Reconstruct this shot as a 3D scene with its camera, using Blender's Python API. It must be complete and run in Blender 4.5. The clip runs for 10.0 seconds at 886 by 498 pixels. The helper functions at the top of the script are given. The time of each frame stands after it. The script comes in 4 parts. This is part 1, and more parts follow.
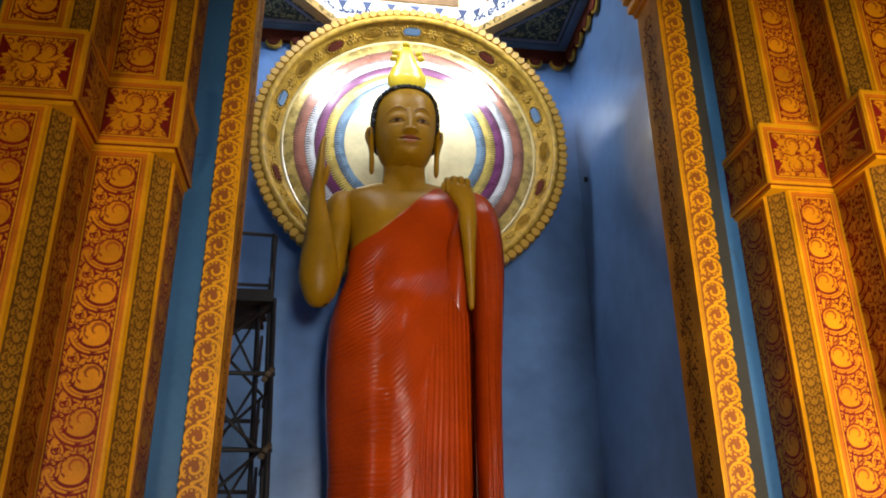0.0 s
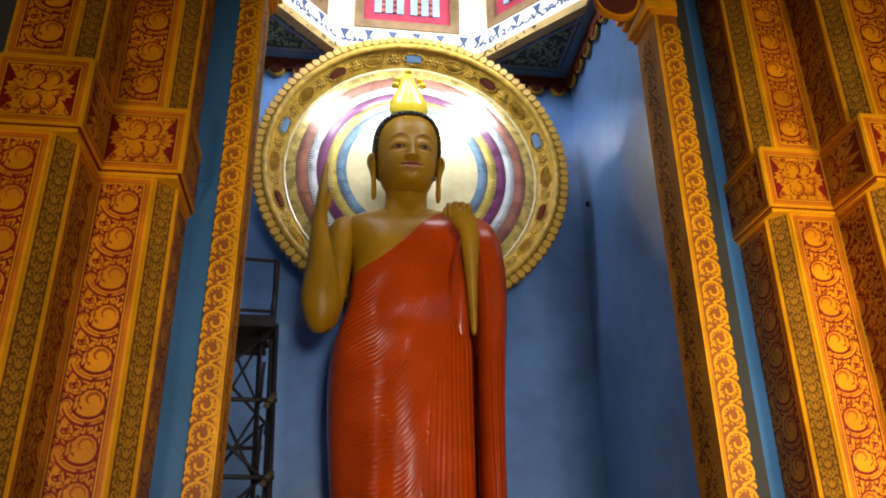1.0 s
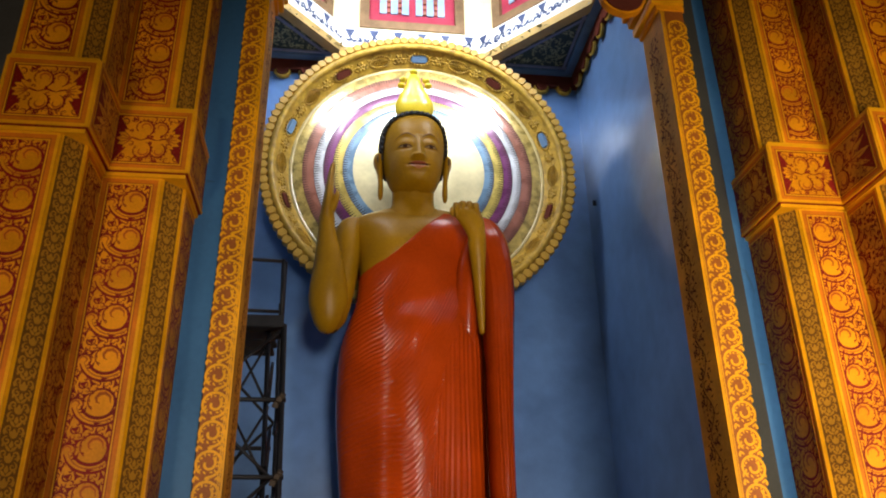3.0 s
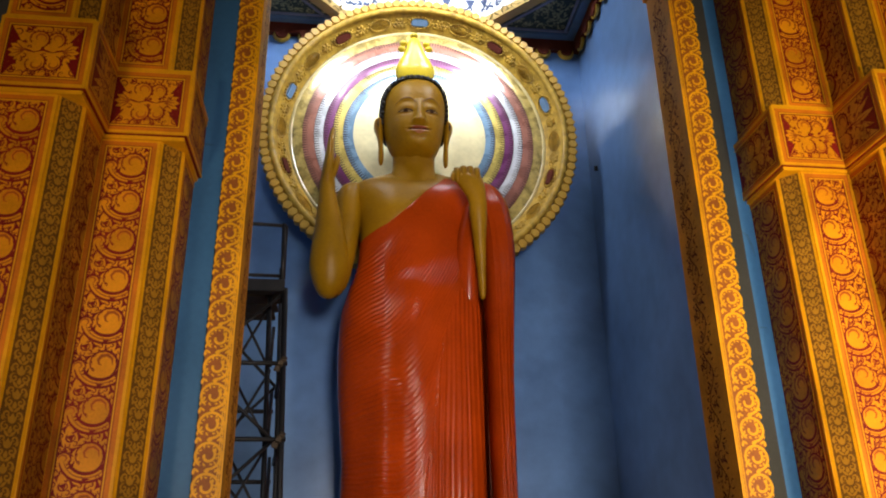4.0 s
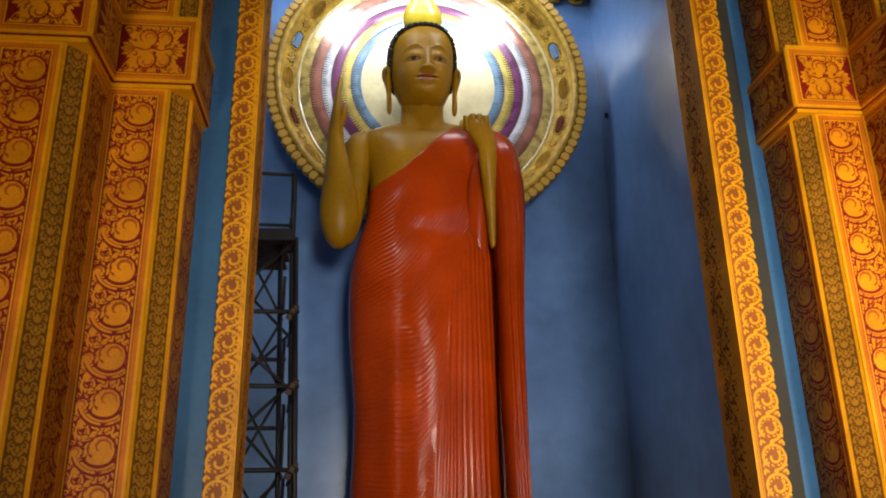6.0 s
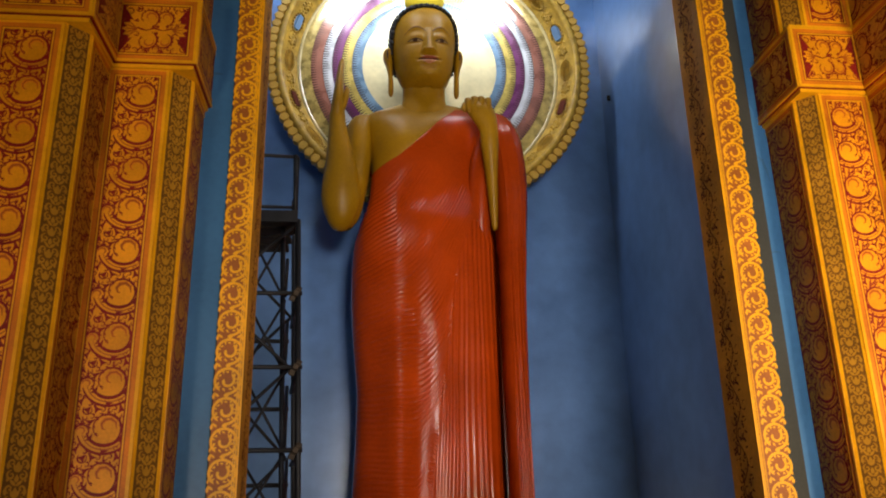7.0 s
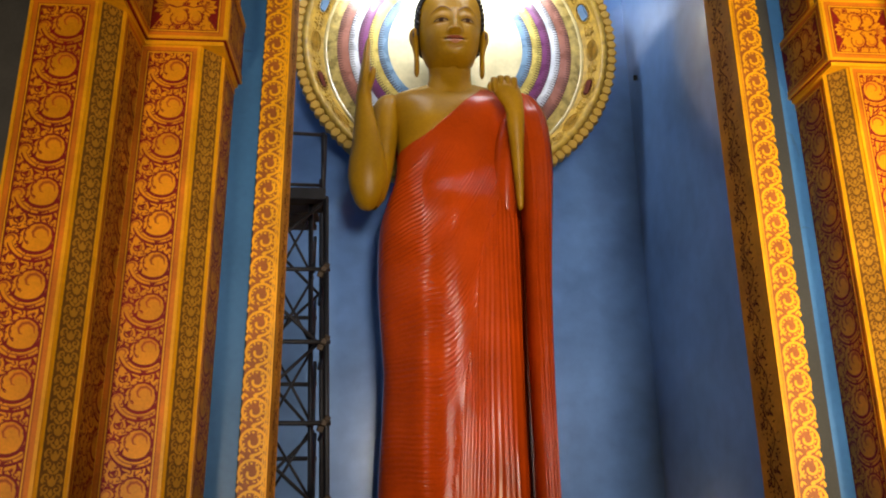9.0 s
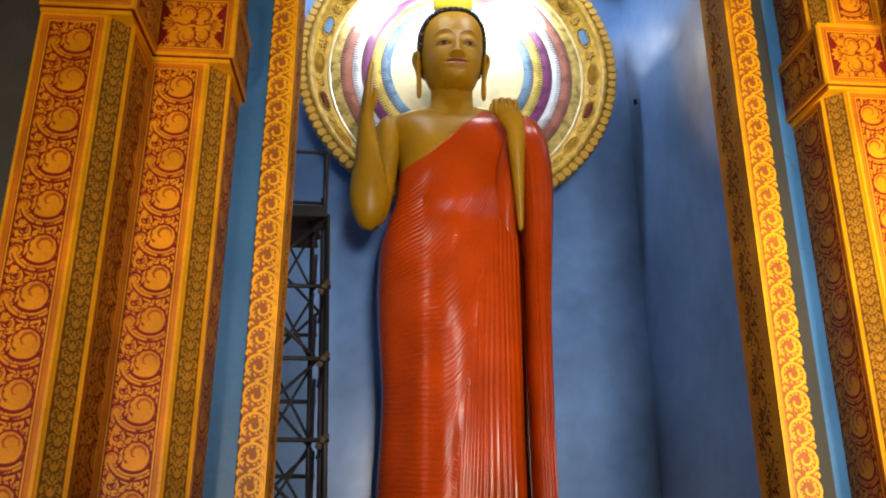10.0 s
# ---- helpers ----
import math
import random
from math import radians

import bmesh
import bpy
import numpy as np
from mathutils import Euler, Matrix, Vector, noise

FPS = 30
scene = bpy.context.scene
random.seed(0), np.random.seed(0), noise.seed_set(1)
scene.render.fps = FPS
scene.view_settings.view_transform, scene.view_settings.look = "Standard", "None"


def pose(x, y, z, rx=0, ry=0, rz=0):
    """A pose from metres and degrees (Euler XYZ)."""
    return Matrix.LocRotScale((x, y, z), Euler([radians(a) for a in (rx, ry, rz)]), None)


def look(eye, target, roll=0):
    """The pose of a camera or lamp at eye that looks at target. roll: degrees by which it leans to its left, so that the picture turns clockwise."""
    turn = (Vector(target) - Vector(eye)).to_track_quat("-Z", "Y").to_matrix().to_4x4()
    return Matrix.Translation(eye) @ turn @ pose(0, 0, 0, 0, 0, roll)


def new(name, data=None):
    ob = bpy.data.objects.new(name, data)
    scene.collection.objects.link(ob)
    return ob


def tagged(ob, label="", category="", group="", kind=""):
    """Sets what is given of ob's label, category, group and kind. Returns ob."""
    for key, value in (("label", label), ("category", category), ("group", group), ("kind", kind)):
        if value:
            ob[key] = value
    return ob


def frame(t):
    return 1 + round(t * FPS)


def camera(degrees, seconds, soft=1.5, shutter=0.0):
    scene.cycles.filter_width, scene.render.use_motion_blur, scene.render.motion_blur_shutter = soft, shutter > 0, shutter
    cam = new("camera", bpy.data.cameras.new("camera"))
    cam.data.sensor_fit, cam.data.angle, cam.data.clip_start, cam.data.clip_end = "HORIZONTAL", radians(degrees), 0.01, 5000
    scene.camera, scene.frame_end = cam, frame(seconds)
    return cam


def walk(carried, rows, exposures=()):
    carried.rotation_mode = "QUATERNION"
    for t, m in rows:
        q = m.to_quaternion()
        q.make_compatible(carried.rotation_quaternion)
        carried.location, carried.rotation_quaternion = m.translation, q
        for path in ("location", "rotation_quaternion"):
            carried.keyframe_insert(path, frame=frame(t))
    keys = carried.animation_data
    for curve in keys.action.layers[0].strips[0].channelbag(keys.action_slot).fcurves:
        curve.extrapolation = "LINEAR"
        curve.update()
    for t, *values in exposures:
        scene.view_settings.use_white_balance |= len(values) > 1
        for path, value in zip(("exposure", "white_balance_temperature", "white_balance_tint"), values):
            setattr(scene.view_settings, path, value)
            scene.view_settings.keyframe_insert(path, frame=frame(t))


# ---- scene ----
cam = camera(57.3, 10.0, soft=2.0)
PATH = [
    (0, (0.0, -0.074, 1.569), (0.257, 1.748, 2.353), -0.5),
    (0.5, (0.004, -0.075, 1.561), (0.253, 1.738, 2.369), -0.7),
    (1, (-0.001, -0.075, 1.556), (0.248, 1.722, 2.399), -0.7),
    (1.5, (0.0, -0.076, 1.557), (0.249, 1.715, 2.41), -0.6),
    (2, (-0.008, -0.069, 1.552), (0.233, 1.721, 2.411), -0.5),
    (3.5, (-0.007, -0.042, 1.521), (0.225, 1.767, 2.342), -1.0),
    (4, (-0.001, -0.028, 1.506), (0.232, 1.801, 2.281), -0.9),
    (4.5, (-0.002, -0.017, 1.49), (0.23, 1.827, 2.228), -0.9),
    (5, (0.001, -0.014, 1.48), (0.234, 1.838, 2.197), -1.0),
    (5.5, (0.0, -0.011, 1.474), (0.218, 1.853, 2.165), -1.0),
    (7, (-0.014, -0.002, 1.426), (0.196, 1.883, 2.059), -1.2),
    (7.5, (-0.022, -0.004, 1.404), (0.178, 1.886, 2.026), -1.0),
    (8, (-0.026, -0.015, 1.385), (0.154, 1.879, 1.999), -0.9),
    (8.5, (-0.033, -0.024, 1.35), (0.125, 1.875, 1.956), -0.8),
    (9, (-0.042, -0.018, 1.326), (0.11, 1.883, 1.928), -0.6),
    (9.5, (-0.041, -0.033, 1.3), (0.109, 1.859, 1.933), -0.4),
    (10, (-0.049, -0.041, 1.264), (0.102, 1.841, 1.922), 0.0),
]
walk(cam, [(t, look(a, b, c)) for t, a, b, c in PATH], exposures=[(0, 0.12), (2, 0.12), (5, 0.14), (7.5, 0.12), (8.5, 0.18), (9.0, 0.62), (10, 0.76)])

# ---- world and lamps ----
world = bpy.data.worlds.new("world")
scene.world = world
world.use_nodes = True
sky = world.node_tree.nodes.new("ShaderNodeTexSky")
sky.sky_type, sky.sun_disc, sky.sun_elevation, sky.sun_rotation = "NISHITA", False, radians(50), radians(150)
world.node_tree.links.new(sky.outputs[0], world.node_tree.nodes["Background"].inputs[0])
world.node_tree.nodes["Background"].inputs[1].default_value = 0.1


def lamp(name, place, target, size, watts, colour, size_y=None):
    data = bpy.data.lights.new(name, "AREA")
    data.energy, data.color, data.size = watts, colour, size
    if size_y:
        data.shape, data.size_y = "RECTANGLE", size_y
    ob = new(name, data)
    ob.matrix_world = look(place, target)
    return ob


DAY = (0.86, 0.93, 1.0)
NEUTRAL = (1.0, 0.93, 0.84)
WARM = (1.0, 0.78, 0.5)
for nm, place, target in (("lantern_window_light_front", (0.955, 6.30, 11.75), (0.955, 10.6, 9.8)), ("lantern_window_light_west", (-1.09, 7.24, 11.75), (2.9, 11.0, 9.3)), ("lantern_window_light_east", (3.0, 7.24, 11.75), (-0.9, 11.0, 9.3))):
    front = nm.endswith("front")
    lamp(nm, place, target, 1.5, 52 if front else 165, DAY, 1.4).data.spread = radians(74 if front else 118)
lamp("hall_lamp_far", (1.6, -5.4, 2.6), (1.8, 9.0, 3.6), 1.8, 62, NEUTRAL).data.spread = radians(42)
lamp("hall_lamp_left", (-2.7, -2.4, 0.75), (-2.6, 5.2, 2.9), 0.8, 37, WARM).data.spread = radians(76)
lamp("hall_lamp_right", (4.3, 0.3, 1.3), (3.7, 5.5, 3.4), 0.6, 85, WARM).data.spread = radians(96)
lamp("hall_lamp_low", (3.3, 2.6, 0.5), (3.3, 5.6, 1.6), 0.4, 30, WARM)

# ---- materials ----
def material(name, colour, rough=0.5, metal=0.0, vary=0.15, scale=3.0, fine=40.0, bump=0.15, coat=0.0, tint=None, spec=0.3):
    """Paint or plaster with cloudy stains (scale), fine grain (fine) and slight relief."""
    m = bpy.data.materials.new(name)
    m.use_nodes = True
    nt, nodes = m.node_tree, m.node_tree.nodes
    b = nodes["Principled BSDF"]
    b.inputs["Roughness"].default_value, b.inputs["Metallic"].default_value = rough, metal
    b.inputs["Coat Weight"].default_value, b.inputs["Coat Roughness"].default_value = coat, 0.12
    b.inputs["Specular IOR Level"].default_value = spec
    co = nodes.new("ShaderNodeTexCoord")
    big, small = nodes.new("ShaderNodeTexNoise"), nodes.new("ShaderNodeTexNoise")
    big.inputs["Scale"].default_value, big.inputs["Detail"].default_value = scale, 5
    small.inputs["Scale"].default_value, small.inputs["Detail"].default_value = fine, 3
    for n in (big, small):
        nt.links.new(co.outputs["Object"], n.inputs["Vector"])
    add = nodes.new("ShaderNodeMath")
    add.operation = "MULTIPLY_ADD"
    add.inputs[1].default_value = 0.35
    nt.links.new(small.outputs["Fac"], add.inputs[0])
    nt.links.new(big.outputs["Fac"], add.inputs[2])
    ramp = nodes.new("ShaderNodeValToRGB")
    dark = tint or tuple(c * (1 - 2 * vary) for c in colour)
    ramp.color_ramp.elements[0].position, ramp.color_ramp.elements[1].position = 0.4, 0.9
    ramp.color_ramp.elements[0].color = (*dark, 1)
    ramp.color_ramp.elements[1].color = (*[min(1, c * (1 + vary)) for c in colour], 1)
    nt.links.new(add.outputs[0], ramp.inputs[0])
    nt.links.new(ramp.outputs[0], b.inputs["Base Color"])
    rr = nodes.new("ShaderNodeMapRange")
    rr.inputs["To Min"].default_value, rr.inputs["To Max"].default_value = max(0.02, rough - 0.08), min(1, rough + 0.1)
    nt.links.new(big.outputs["Fac"], rr.inputs["Value"])
    nt.links.new(rr.outputs[0], b.inputs["Roughness"])
    if bump:
        bp = nodes.new("ShaderNodeBump")
        bp.inputs["Strength"].default_value, bp.inputs["Distance"].default_value = bump, 0.01
        nt.links.new(add.outputs[0], bp.inputs["Height"])
        nt.links.new(bp.outputs[0], b.inputs["Normal"])
    return m


GOLD = material("gold_paint", (0.74, 0.275, 0.002), 0.45, vary=0.2, scale=2.5, fine=60)
YELLOW = material("yellow_bead_paint", (0.76, 0.34, 0.003), 0.42, vary=0.14)
ORANGE = material("orange_border_paint", (0.62, 0.165, 0.004), 0.5, vary=0.25, fine=90)
MAROON = material("maroon_ground_paint", (0.21, 0.005, 0.002), 0.55, vary=0.2)
LINE = material("russet_line_paint", (0.36, 0.075, 0.004), 0.5)
BROWN = material("brown_ground_paint", (0.16, 0.06, 0.005), 0.5, vary=0.2)
DAMASK = material("dull_damask_paint", (0.44, 0.20, 0.012), 0.5, vary=0.2)
# the same gold on inward faces, their shade put into the colour
SHADEGOLD = material("dull_gold_side_paint", (0.60, 0.27, 0.02), 0.6, vary=0.25, scale=3)
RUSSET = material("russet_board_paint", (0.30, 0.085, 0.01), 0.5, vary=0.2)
OLIVE = material("olive_grey_paint", (0.035, 0.035, 0.03), 0.7)
BLUE = material("glossy_blue_wall_paint", (0.135, 0.255, 0.52), 0.3, vary=0.20, scale=0.55, fine=4, bump=0.02, coat=1.0)
BLUE.node_tree.nodes["Principled BSDF"].inputs["Coat Roughness"].default_value = 0.13
BLUE.node_tree.nodes["Principled BSDF"].inputs["Coat IOR"].default_value = 1.5
BLUEFLAT = material("blue_wall_paint", (0.045, 0.15, 0.32), 0.4, vary=0.12, scale=1.2, fine=20)
HALL = material("grey_hall_paint", (0.08, 0.08, 0.085), 0.7)
FLOOR = material("polished_floor", (0.16, 0.13, 0.10), 0.35, vary=0.2)
ROBE = material("red_robe_enamel", (0.345, 0.038, 0.002), 0.20, vary=0.16, scale=1.6, fine=30, bump=0.06, spec=0.22)
SKIN = material("golden_skin_enamel", (0.31, 0.155, 0.003), 0.38, vary=0.16, scale=1.5, fine=25, bump=0.05, spec=0.22)
HAIR = material("black_hair_paint", (0.03, 0.028, 0.03), 0.45)
LIP = material("lip_paint", (0.26, 0.055, 0.02), 0.4)
LOWLIP = material("pale_lower_lip_paint", (0.46, 0.19, 0.10), 0.35)
BROW = material("brown_brow_paint", (0.15, 0.06, 0.006), 0.5)
EYE = material("eye_white_paint", (0.34, 0.23, 0.10), 0.4)
DARKLINE = material("dark_outline_paint", (0.05, 0.02, 0.012), 0.5)
FLAME = material("bright_yellow_flame_paint", (0.80, 0.60, 0.03), 0.3, coat=0.3)
CREAM = material("cream_lacquer", (0.72, 0.62, 0.36), 0.40, metal=0.45, vary=0.12, scale=2, fine=15, bump=0.08, coat=1.0)
PALEBLUE = material("pale_blue_lacquer", (0.22, 0.36, 0.52), 0.27, metal=0.2, bump=0.10, vary=0.2, coat=1.0)
PALEYELLOW = material("yellow_lacquer", (0.72, 0.55, 0.14), 0.27, metal=0.2, bump=0.10, vary=0.2, coat=1.0)
PURPLE = material("purple_lacquer", (0.22, 0.055, 0.17), 0.27, metal=0.2, bump=0.10, vary=0.2, coat=1.0)
WHITE = material("white_lacquer", (0.75, 0.76, 0.80), 0.27, metal=0.2, bump=0.10, vary=0.2, coat=1.0)
SALMON = material("salmon_lacquer", (0.40, 0.16, 0.11), 0.27, metal=0.2, bump=0.10, vary=0.2, coat=1.0)
BANDGOLD = material("gilded_band_lacquer", (0.50, 0.36, 0.10), 0.27, metal=0.25, vary=0.35, scale=5, fine=30, coat=1.0)
SILVER = material("pale_gilt_edge", (0.55, 0.44, 0.20), 0.25, coat=0.5)
RELIEF = material("gilded_relief_paint", (0.52, 0.32, 0.04), 0.38, scale=9, fine=40, bump=0.4, tint=(0.20, 0.11, 0.015))
BEAM = material("tan_beam_paint", (0.42, 0.28, 0.10), 0.5, vary=0.15)
FRIEZE = material("dark_blue_frieze_paint", (0.05, 0.07, 0.15), 0.6)
DARKRED = material("dark_red_paint", (0.11, 0.025, 0.015), 0.75, spec=0.1)
CREAMWALL = material("cream_wall_paint", (0.80, 0.68, 0.42), 0.5, vary=0.06)
WHITEWALL = material("white_wall_paint", (0.82, 0.82, 0.80), 0.5, vary=0.04)
GREYBLUE = material("grey_blue_paint", (0.20, 0.22, 0.32), 0.65, spec=0.2)
WINDOWRED = material("crimson_window_paint", (0.36, 0.035, 0.07), 0.4)
WOOD = material("brown_frame_wood", (0.20, 0.12, 0.06), 0.5, vary=0.25)
COFFER = material("dark_green_coffer_paint", (0.035, 0.05, 0.035), 0.5)
COFFERFRAME = material("slate_blue_frame_paint", (0.13, 0.22, 0.36), 0.7, spec=0.15)
STEEL = material("dark_weathered_steel", (0.022, 0.022, 0.026), 0.5, metal=0.5, vary=0.25, fine=60, bump=0.3)
RUST = material("rusty_clamp_steel", (0.07, 0.05, 0.035), 0.7, metal=0.3, vary=0.3)
PLANK = material("dark_scaffold_board", (0.03, 0.025, 0.022), 0.8, vary=0.3, fine=50)
GLASS = material("bluish_pane", (0.28, 0.40, 0.55), 0.3)


# ---- mesh helpers ----
def mesh_object(name, verts, faces, mats, index=None, smooth=False, parent=None, label=""):
    me = bpy.data.meshes.new(name)
    me.from_pydata([tuple(v) for v in verts], [], [tuple(f) for f in faces])
    for m in mats if isinstance(mats, (list, tuple)) else [mats]:
        me.materials.append(m)
    if index is not None:
        me.polygons.foreach_set("material_index", index)
    if smooth:
        me.polygons.foreach_set("use_smooth", [True] * len(me.polygons))
    me.update()
    ob = new(name, me)
    if parent:
        ob.parent = parent
    return tagged(ob, label)


def part(name, bm, mat, parent=None, label="", smooth=False):
    me = bpy.data.meshes.new(name)
    bmesh.ops.recalc_face_normals(bm, faces=bm.faces[:])
    bm.to_mesh(me)
    bm.free()
    me.materials.append(mat)
    if smooth:
        me.polygons.foreach_set("use_smooth", [True] * len(me.polygons))
    ob = new(name, me)
    if parent:
        ob.parent = parent
    return tagged(ob, label)


def add_box(bm, lo, hi, bevel=0.0):
    vs = bmesh.ops.create_cube(bm, size=1.0)["verts"]
    for v in vs:
        v.co = Vector([(lo[i] + hi[i]) / 2 + v.co[i] * (hi[i] - lo[i]) for i in range(3)])
    if bevel:
        es = list({e for v in vs for e in v.link_edges})
        bmesh.ops.bevel(bm, geom=es, offset=bevel, segments=2, affect="EDGES")


def box(name, lo, hi, mat, parent=None, label="", bevel=0.0):
    bm = bmesh.new()
    add_box(bm, lo, hi, bevel)
    return part(name, bm, mat, parent, label)


def prism(name, plan, z0, z1, mat, parent=None, label="", bevel=0.0):
    """An upright prism over a plan of (x, y) corners."""
    bm = bmesh.new()
    vs = [bm.verts.new((x, y, z0)) for x, y in plan]
    face = bm.faces.new(vs)
    top = bmesh.ops.extrude_face_region(bm, geom=[face])["geom"]
    for v in [g for g in top if isinstance(g, bmesh.types.BMVert)]:
        v.co.z = z1
    if bevel:
        bmesh.ops.bevel(bm, geom=bm.edges[:], offset=bevel, segments=2, affect="EDGES")
    return part(name, bm, mat, parent, label)


def tube_into(bm, a, b, r, sides=10):
    a, b = Vector(a), Vector(b)
    m = Matrix.Translation((a + b) / 2) @ (b - a).to_track_quat("Z", "Y").to_matrix().to_4x4()
    bmesh.ops.create_cone(bm, cap_ends=True, segments=sides, radius1=r, radius2=r, depth=(b - a).length, matrix=m)


def tube(name, a, b, r, mat, parent=None, label="", sides=10):
    bm = bmesh.new()
    tube_into(bm, a, b, r, sides)
    return part(name, bm, mat, parent, label, smooth=True)


def empty(name, place, label, category, group="", kind=""):
    ob = new(name)
    ob.empty_display_size = 0.1
    return tagged(ob, label, category, group, kind)


# ---- flat painted ornament, drawn as raised shapes in a (u, v) plane ----
class Ornament:
    """Shapes in metres: verts (u, v, h) and faces by paint."""

    def __init__(self):
        self.verts, self.faces, self.paint = [], [], []

    def shape(self, pts, h, paint):
        n = len(self.verts)
        cu, cv = sum(p[0] for p in pts) / len(pts), sum(p[1] for p in pts) / len(pts)
        self.verts += [(cu, cv, h)] + [(u, v, h) for u, v in pts]
        for i in range(len(pts)):
            self.faces.append((n, n + 1 + i, n + 1 + (i + 1) % len(pts)))
            self.paint.append(paint)

    def ribbon(self, pts, widths, h, paint):
        n = len(self.verts)
        for i, (u, v) in enumerate(pts):
            a, b = pts[max(0, i - 1)], pts[min(len(pts) - 1, i + 1)]
            du, dv = b[0] - a[0], b[1] - a[1]
            k = widths[i] / 2 / (math.hypot(du, dv) or 1)
            self.verts += [(u - dv * k, v + du * k, h), (u + dv * k, v - du * k, h)]
        for i in range(len(pts) - 1):
            j = n + 2 * i
            self.faces.append((j, j + 1, j + 3, j + 2))
            self.paint.append(paint)

    def spiral(self, cu, cv, r, turns, start, sign, w, h, paint, end=0.15, n=22):
        pts, ws = [], []
        for i in range(n + 1):
            k = i / n
            a, rr = start + sign * turns * 2 * math.pi * k, r * (1 - (1 - end) * k)
            pts.append((cu + rr * math.cos(a), cv + rr * math.sin(a)))
            ws.append(w * (1 - 0.6 * k) * min(1, 0.3 + 4 * k))
        self.ribbon(pts, ws, h, paint)

    def leaf(self, u, v, angle, length, width, h, paint, bend=0.0):
        pts = []
        for k in range(13):
            s = k / 12
            pts.append((s, math.sin(math.pi * s ** 0.75)))
        ring = [(s, y) for s, y in pts] + [(s, -y) for s, y in pts[-2:0:-1]]
        ca, sa = math.cos(angle), math.sin(angle)
        out = []
        for s, y in ring:
            lu, lv = s * length, y * width / 2 + bend * length * s * s
            out.append((u + lu * ca - lv * sa, v + lu * sa + lv * ca))
        self.shape(out, h, paint)

    def rosette(self, u, v, r, lobes, h, paint, depth=0.12, n=40):
        self.shape([(u + r * (1 - depth * abs(math.sin(lobes * math.pi * i / n))) * math.cos(2 * math.pi * i / n),
                     v + r * (1 - depth * abs(math.sin(lobes * math.pi * i / n))) * math.sin(2 * math.pi * i / n)) for i in range(n)], h, paint)


def lobes(o, w, p, taken, seed, sizes, wrap=True):
    """Fill what the curls leave free with small lobed leaves: each a maroon outline, a russet vein, now and then a dark gap."""
    rng = random.Random(seed)
    taken = list(taken)
    for r, tries in sizes:
        for _ in range(tries):
            u, v = rng.uniform(r * 0.5, w - r * 0.5), rng.uniform(0 if wrap else r * 0.7, p if wrap else p - r * 0.7)
            if any(math.hypot(u - a, min(abs(v - b), p - abs(v - b)) if wrap else v - b) < q + r for a, b, q in taken):
                continue
            taken.append((u, v, r))
            a0 = math.atan2(v - p / 2, u - w / 2) + rng.uniform(-0.8, 0.8)
            h = 0.0036 + rng.uniform(0, 0.0004)
            o.spiral(u, v, r * 0.98, 0.72, a0, rng.choice((-1, 1)), max(0.0105, r * 0.42), h, 2, 0.86, 16)
            o.spiral(u, v, r * 0.45, 0.5, a0 + 1.0, 1, r * 0.18, h + 0.0006, 1, 0.7, 10)
            if rng.random() < 0.42:
                b = a0 + 2.6
                o.shape([(u + r * (1.25 if k % 2 == 0 else 0.60) * math.cos(b + k * 1.05) * 0.8, v + r * (1.25 if k % 2 == 0 else 0.60) * math.sin(b + k * 1.05) * 0.8) for k in range(6)], h + 0.0002, 2)


def curl(o, cu, cv, r, start, sign, s):
    """A round leaf curl: scalloped maroon outline, an orange comma winding in, russet lines beside it."""
    o.spiral(cu, cv, r * 1.22, 0.80, start, sign, 0.017 * s, 0.0042, 2, 0.66, 40)
    # the bright comma inside: an orange drop with russet veins
    pts = [(cu + r * q * math.cos(start + sign * b), cv + r * q * math.sin(start + sign * b)) for q, b in ((0.80, 0.9), (0.82, 1.5), (0.76, 2.1), (0.62, 2.7), (0.42, 3.4), (0.22, 4.4), (0.14, 5.8))]
    o.ribbon(pts, [r * k for k in (0.05, 0.20, 0.30, 0.32, 0.26, 0.16, 0.05)], 0.0040, 3)
    o.ribbon(pts, [r * k for k in (0.03, 0.09, 0.14, 0.15, 0.12, 0.08, 0.03)], 0.0044, 1)
    o.spiral(cu, cv, r * 0.98, 0.55, start + 1.5 * sign, sign, r * 0.06, 0.0044, 1, 0.84, 20)
    # notches that part the lobes of the leaf's edge
    for k in range(6):
        a = start + sign * (1.0 + 0.72 * k)
        q = r * (1.14 - 0.065 * k)
        o.leaf(cu + q * math.cos(a), cv + q * math.sin(a), a + math.pi - 0.75 * sign, r * 0.34, r * 0.085, 0.0043, 2, -0.3 * sign)
    # small lobes along the back of the curl
    for k in range(7):
        a = start + sign * (0.7 + 0.42 * k)
        q = r * (1.22 - 0.035 * k)
        o.leaf(cu + q * math.cos(a), cv + q * math.sin(a), a + 0.9 * sign, 0.024 * s, 0.011 * s, 0.0039, 2, 0.3 * sign)


